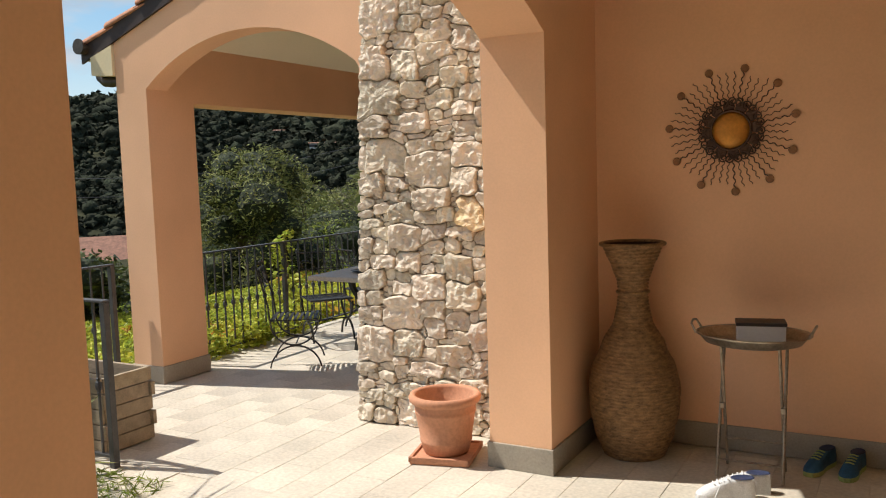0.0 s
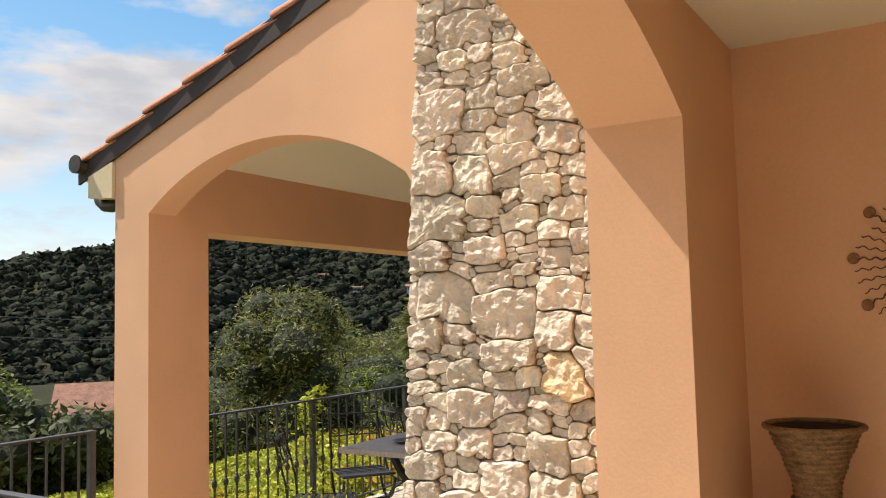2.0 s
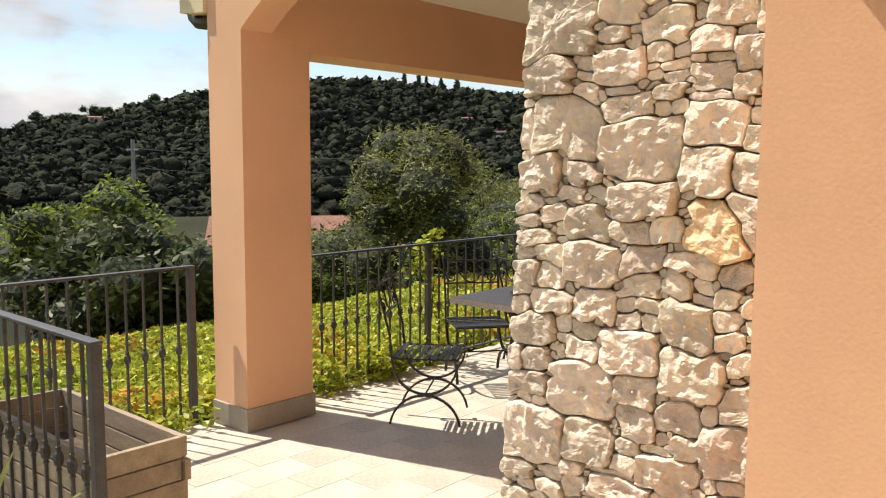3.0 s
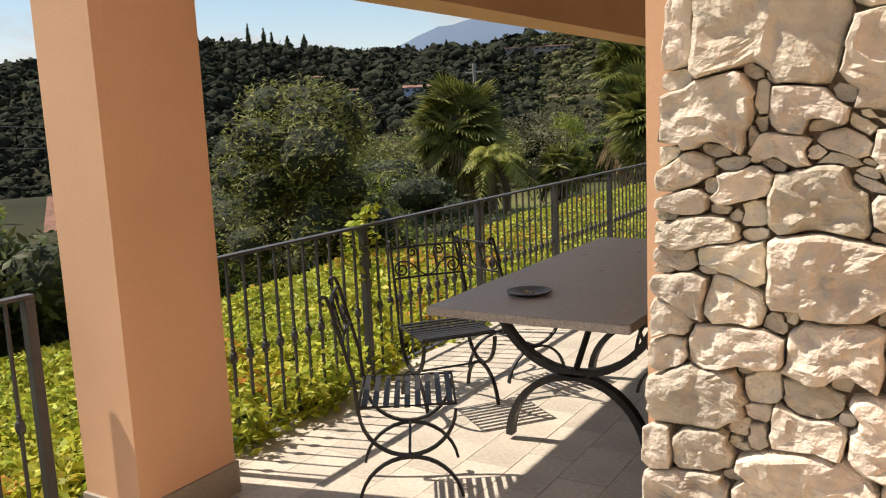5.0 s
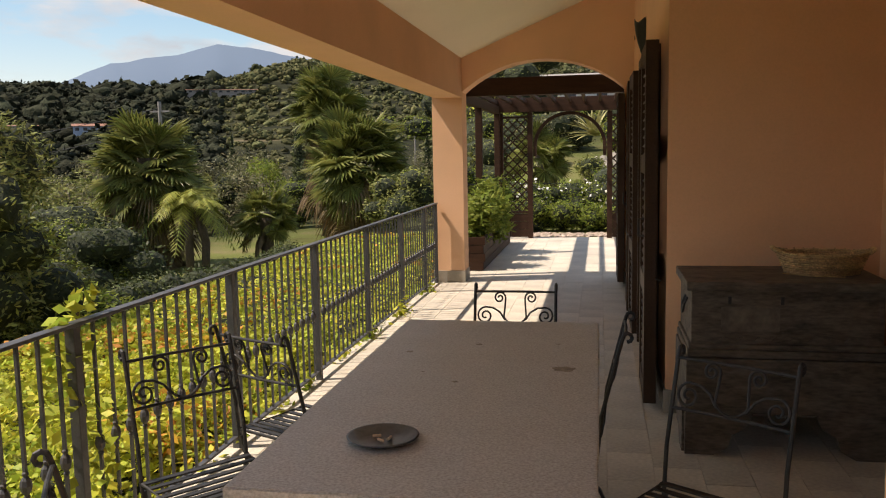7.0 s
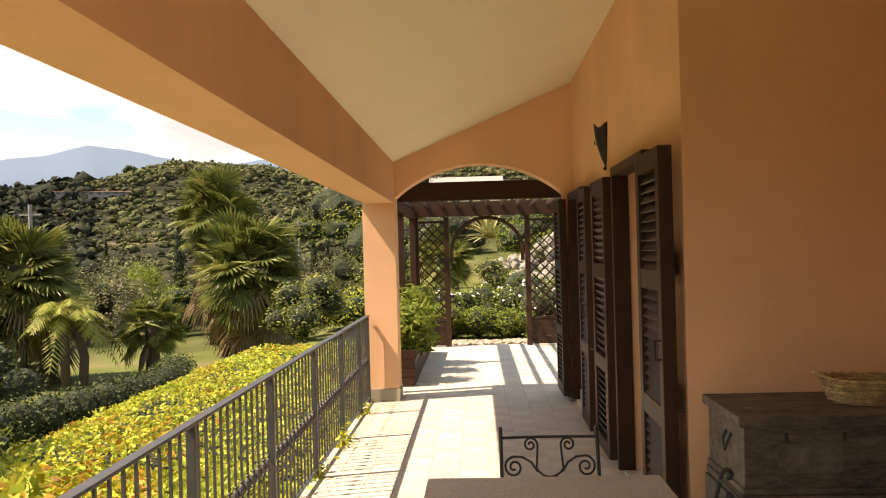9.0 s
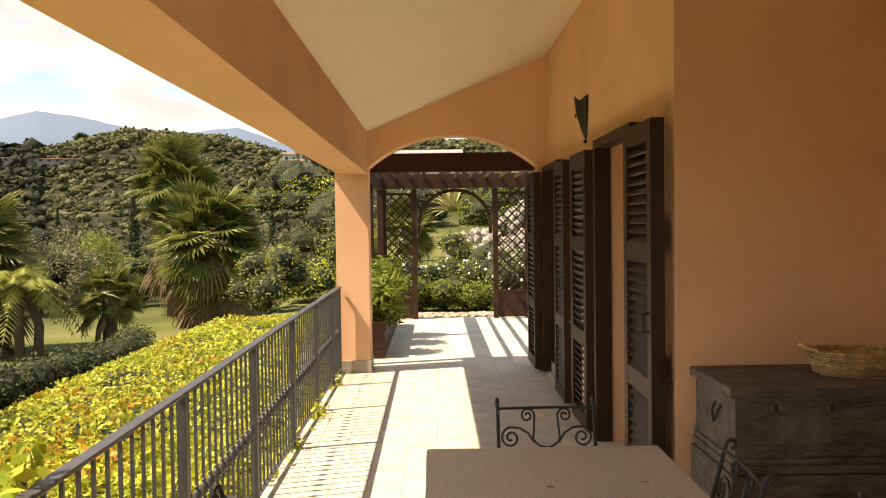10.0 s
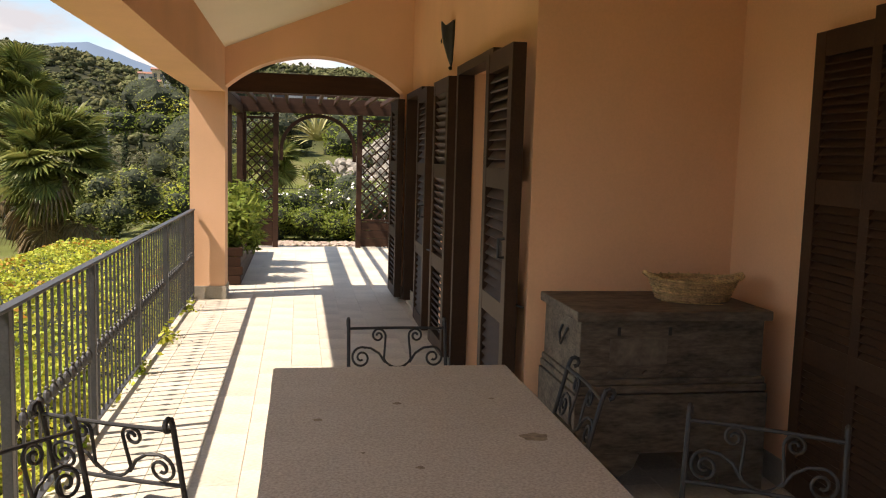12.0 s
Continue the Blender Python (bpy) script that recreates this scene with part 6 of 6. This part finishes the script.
def wooded(az0, az1, count, size, bias, material, label, bands=0.0, tufts=12):
    """Far trees: rounded dark crowns, each clothed in tufts of leaves so that their outlines are ragged."""
    cs, ss = [], []
    while len(cs) < count:
        az, r = rng.uniform(az0, az1), 75 + 345 * math.sqrt(rng.random())
        t = math.radians(az)
        x, y = -4 - r * math.sin(t), 5 + r * math.cos(t)
        dens = bias + 0.5 * noise.noise(Vector((x, y, 0)) * 0.016)
        if rng.random() > dens + bands * math.sin(r * 0.22 + az * 0.1):
            continue
        s = min(2.4, math.exp(rng.normal() * 0.42)) * size * (0.45 + 0.55 * min(1.0, r / 300))
        cs.append((x, y, gz(x, y) + 0.35 * s))
        ss.append((s * rng.uniform(0.85, 1.25), s * rng.uniform(0.85, 1.25), s * rng.uniform(0.55, 0.85)))
    cs, ss = np.array(cs), np.array(ss)
    jit = 0.86 + 0.2 * rng.normal(size=(len(cs), len(bv), 1)).clip(-1.5, 1.5)
    V = (bv[None] * jit * ss[:, None, :] + cs[:, None, :]).reshape(-1, 3)
    F = (bf[None] + (np.arange(len(cs)) * len(bv))[:, None, None]).reshape(-1, 3)
    me = bpy.data.meshes.new("crowns")
    me.from_pydata(V.tolist(), [], F.tolist())
    for p in me.polygons:
        p.use_smooth = True
    me.materials.append(material)
    wood = tagged(new("woods", me), label, "woods", kind="stuff")
    d = rng.normal(size=(len(cs), tufts, 3))
    d[:, :, 2] = np.abs(d[:, :, 2]) - 0.25
    d /= np.linalg.norm(d, axis=2)[:, :, None]
    P = (cs[:, None, :] + d * ss[:, None, :] * rng.uniform(0.85, 1.08, (len(cs), tufts, 1))).reshape(-1, 3)
    size_of = np.repeat(ss[:, 0], tufts) * rng.uniform(0.45, 0.8, len(P))
    o = new("tufts", leaf_mesh("tufts", P, size_of, material, rng, 0.75, 0.0, d.reshape(-1, 3)))
    o.parent = wood
    o["kind"] = "stuff"


wooded(25, 76, 9000, 1.9, 0.95, WOODS, "dense trees covering the hillside, its shade put into their dark colour")
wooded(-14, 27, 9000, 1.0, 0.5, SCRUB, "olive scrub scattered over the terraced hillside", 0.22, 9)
# trees standing on the skyline
for k, (az, h, w) in enumerate([(43.9, 13, 1.6), (42.9, 11, 1.6), (42.4, 9, 1.2), (41.4, 8, 2.0), (40.3, 9, 2.2), (30.9, 7, 1.6)]):
    t = math.radians(az)
    x, y = -4 - 398 * math.sin(t), 5 + 398 * math.cos(t)
    blobs = [((0, 0, h * (0.1 + 0.09 * i)), (w * (1 - 0.8 * (i / 9) ** 2), w * (1 - 0.8 * (i / 9) ** 2), h * 0.1)) for i in range(10)]
    bush("cypress", x, y, gz(x, y) + 0.6, blobs, 500, 1.1, GLOSSY, "dark cypress on the skyline", "tree", 800 + k, group="skyline cypresses")
for k, (az, s) in enumerate([(28.9, 5.5), (60.2, 6.5), (61.9, 4), (63.0, 4.5), (63.9, 5.5), (65.2, 5), (66.1, 4), (66.9, 6), (58.6, 4), (57.2, 3.5), (37.0, 2.2), (22.5, 3.0)]):
    t = math.radians(az)
    x, y = -4 - 398 * math.sin(t), 5 + 398 * math.cos(t)
    bush("skyline_tree", x, y, gz(x, y) - 0.2 * s, crown_blobs(820 + k, 9, s, s * 0.5, s * 0.8, s * 0.45), 900, 1.0, GLOSSY, "broad dark tree on the skyline", "tree", 830 + k, (s * 0.5, 0.5), "skyline trees")

# ---- far houses, poles, wires ----
POLE = mat("weathered_grey_pole", (0.30, 0.28, 0.26), 0.9, var=0.15, scale=4)
HWALL = mat("pale_house_wall", (0.66, 0.63, 0.58), 0.9, var=0.08, scale=1)
HBLUE = mat("blue_house_wall", (0.34, 0.42, 0.55), 0.9, var=0.08, scale=1)
HOCHRE = mat("ochre_house_wall", (0.62, 0.50, 0.30), 0.9, var=0.08, scale=1)
HROOF = mat("red_tile_roof", (0.30, 0.15, 0.10), 0.9, var=0.25, scale=3, bump=0.4, bump_scale=8, dist=0.05)
PANE = mat("dark_window_glass", (0.03, 0.035, 0.045), 0.15, var=0.1)


def house(x, y, z, w, d, h, yaw, wall, label, windows=4, roof=1.2, chimney=False, cover=None):
    b = tagged(empty("house", pose(x, y, z, 0, 0, yaw)), label, "house")
    part("wall", boxed(-w / 2, w / 2, -d / 2, d / 2, -2.5, h), wall, b)
    bm = bmesh.new()
    prism(bm, [(-d / 2 - 0.5, h - 0.05), (d / 2 + 0.5, h - 0.05), (0, h + roof)], "x", -w / 2 - 0.4, w / 2 + 0.4)
    rf = part("roof", bm, cover or HROOF, b)
    if chimney:
        part("chimney", boxed(w * 0.25, w * 0.25 + 0.7, -0.4, 0.4, h + 0.2, h + roof + 1.1), wall, rf)
    for s in range(windows):
        xx = -w / 2 + w * (s + 0.5) / windows
        wn_ = part("window", boxed(xx - 0.5, xx + 0.5, -d / 2 - 0.05, -d / 2 + 0.02, h * 0.38, h * 0.78), PANE, b)
    return b


def polar(az, r):
    t = math.radians(az)
    x, y = -4 - r * math.sin(t), 5 + r * math.cos(t)
    return x, y, gz(x, y)


def row_house(az, el, w, h, wall, label, roof=1.0, windows=4, d=6):
    """A house on the far slope where the land rises to that height above the eye's level, in degrees."""
    r = 140
    while r < 396 and math.degrees(math.atan2(polar(az, r)[2] - 1.6, r)) < el:
        r += 3
    x, y, z = polar(az, r)
    return house(x, y, z, w, d, h, az, wall, label, windows, roof)


row_house(32.9, 1.5, 8, 2.0, HBLUE, "white and blue farmhouse with a red roof on the hillside", 0.7)
row_house(36.7, 1.5, 8, 2.0, HWALL, "long white colonnaded house on the hillside", 0.3, 8)
row_house(39.2, 2.6, 8, 1.5, HWALL, "low pale house among the scrub", 0.4)
row_house(36.6, 4.2, 11, 2.4, HOCHRE, "ochre house on the ridge", 0.6)
row_house(24.6, 3.9, 22, 1.3, POLE, "long low shed on the terraced hillside", 0.3, 10)
row_house(63.4, 2.2, 9, 2.4, HWALL, "low pale house on the far slope", 0.5)
for k, (az, w, h) in enumerate([(9.6, 5, 4), (8.9, 4, 6), (8.3, 5, 5), (9.2, 4, 3)]):
    row_house(az, 3.9 - 0.1 * k, w, h, HOCHRE if k % 2 else HWALL, "stone village house clustered on the hill spur", 0.8, 2)
house(-31.4, 26.1, -5.6, 5.5, 8, 2.4, 50, HWALL, "low house with a red tiled roof in the valley", 3, 2.3)
house(-5.9, 92, gz(-5.9, 92) + 1.0, 9, 7, 2.8, 0, HWALL, "pale villa with a low gable roof up the garden slope", 3, 1.1, False, POLE)
for az, r, h in ((28.2, 42, 6.2), (70.5, 60, 9), (62.6, 38, 4.9), (11.9, 95, 9)):
    x, y, z = polar(az, r)
    p = tagged(empty("utility_pole", pose(x, y, z - 0.3)), "weathered utility pole carrying thin wires", "utility pole", "utility poles")
    part("pole", tubed([(0, 0, 0), (0, 0, h)], 0.09, 8), POLE, p)
    part("crossarm", boxed(-0.5, 0.5, -0.04, 0.04, h - 0.5, h - 0.42), POLE, p)
a, b = Vector(polar(28.2, 42)) + Vector((0, 0, 5.6)), Vector(polar(62.6, 38)) + Vector((0, 0, 4.2))
for k in range(2):
    pts = [a.lerp(b, s / 20) - Vector((0, 0, 1.2 * math.sin(math.pi * s / 20) + 0.9 * k)) for s in range(21)]
    w = tagged(part("wire", tubed(pts, 0.012, 4), RAILIRON), "thin sagging utility wire across the valley", "wire", "wires")


# ---- floor tiles ----
def paver_mesh(w, l):
    bm = bmesh.new()
    x, y, b = w / 2 - 0.001, l / 2 - 0.001, 0.0012
    lo = [bm.verts.new((s * x, t * y, -0.0055)) for s, t in ((-1, -1), (1, -1), (1, 1), (-1, 1))]
    mid = [bm.verts.new((s * x, t * y, -b)) for s, t in ((-1, -1), (1, -1), (1, 1), (-1, 1))]
    hi = [bm.verts.new((s * (x - b), t * (y - b), 0)) for s, t in ((-1, -1), (1, -1), (1, 1), (-1, 1))]
    for A, B in ((lo, mid), (mid, hi)):
        for k in range(4):
            bm.faces.new((A[k], A[(k + 1) % 4], B[(k + 1) % 4], B[k]))
    bm.faces.new(hi)
    return bm


PWD, PLN = 0.225, 0.375
pav = mesh_of("paver", paver_mesh(PWD, PLN), TILE)
floor_ob = bpy.data.objects["floor"]
verts, faces = [], []
prof = [(v.co[:]) for v in pav.vertices]
pfaces = [tuple(p.vertices) for p in pav.polygons]
trng = random.Random(5)
spots = []
for i in range(int(8.2 / PWD)):
    x = -5.16 + (i + 0.5) * PWD
    for j in range(int(22.0 / PLN) + 1):
        y = -2.4 + (j + 0.5 + 0.5 * (i % 2)) * PLN
        if y > 19.45 or y < -2.2 or (x < -3.0 and y < 3.72):
            continue
        if FY0 - 0.1 < y < FY1 + 0.1 and (x < -4.7 or x > -2.75):
            continue
        if x > -2.75 and y > STY - 0.1 and (x < -1.6 or y > 5.4) and not (FY1 < y < AY and x < AX):
            continue
        if x > -2.85 and AY < y < 14.2:
            continue
        spots.append((x, y))
spots.sort(key=lambda p: abs(p[0] + 4.1) * 1.4 + abs(p[1] - 8.6) * 0.55)
for k, (x, y) in enumerate(spots):
    dz, rx, ry = trng.uniform(-0.001, 0.0004), trng.gauss(0, 0.07), trng.gauss(0, 0.1)
    m = pose(x, y, dz, rx, ry, trng.gauss(0, 0.2))
    if k < 300:
        o = new("paver", pav)
        o.parent, o.matrix_basis = floor_ob, m
    else:
        base = len(verts)
        verts += [tuple(m @ Vector(v)) for v in prof]
        faces += [tuple(base + q for q in f) for f in pfaces]
me = bpy.data.meshes.new("pavers")
me.from_pydata(verts, [], faces)
me.materials.append(TILE_J)
o = new("pavers", me)
o.parent = floor_ob
o["kind"] = "stuff"
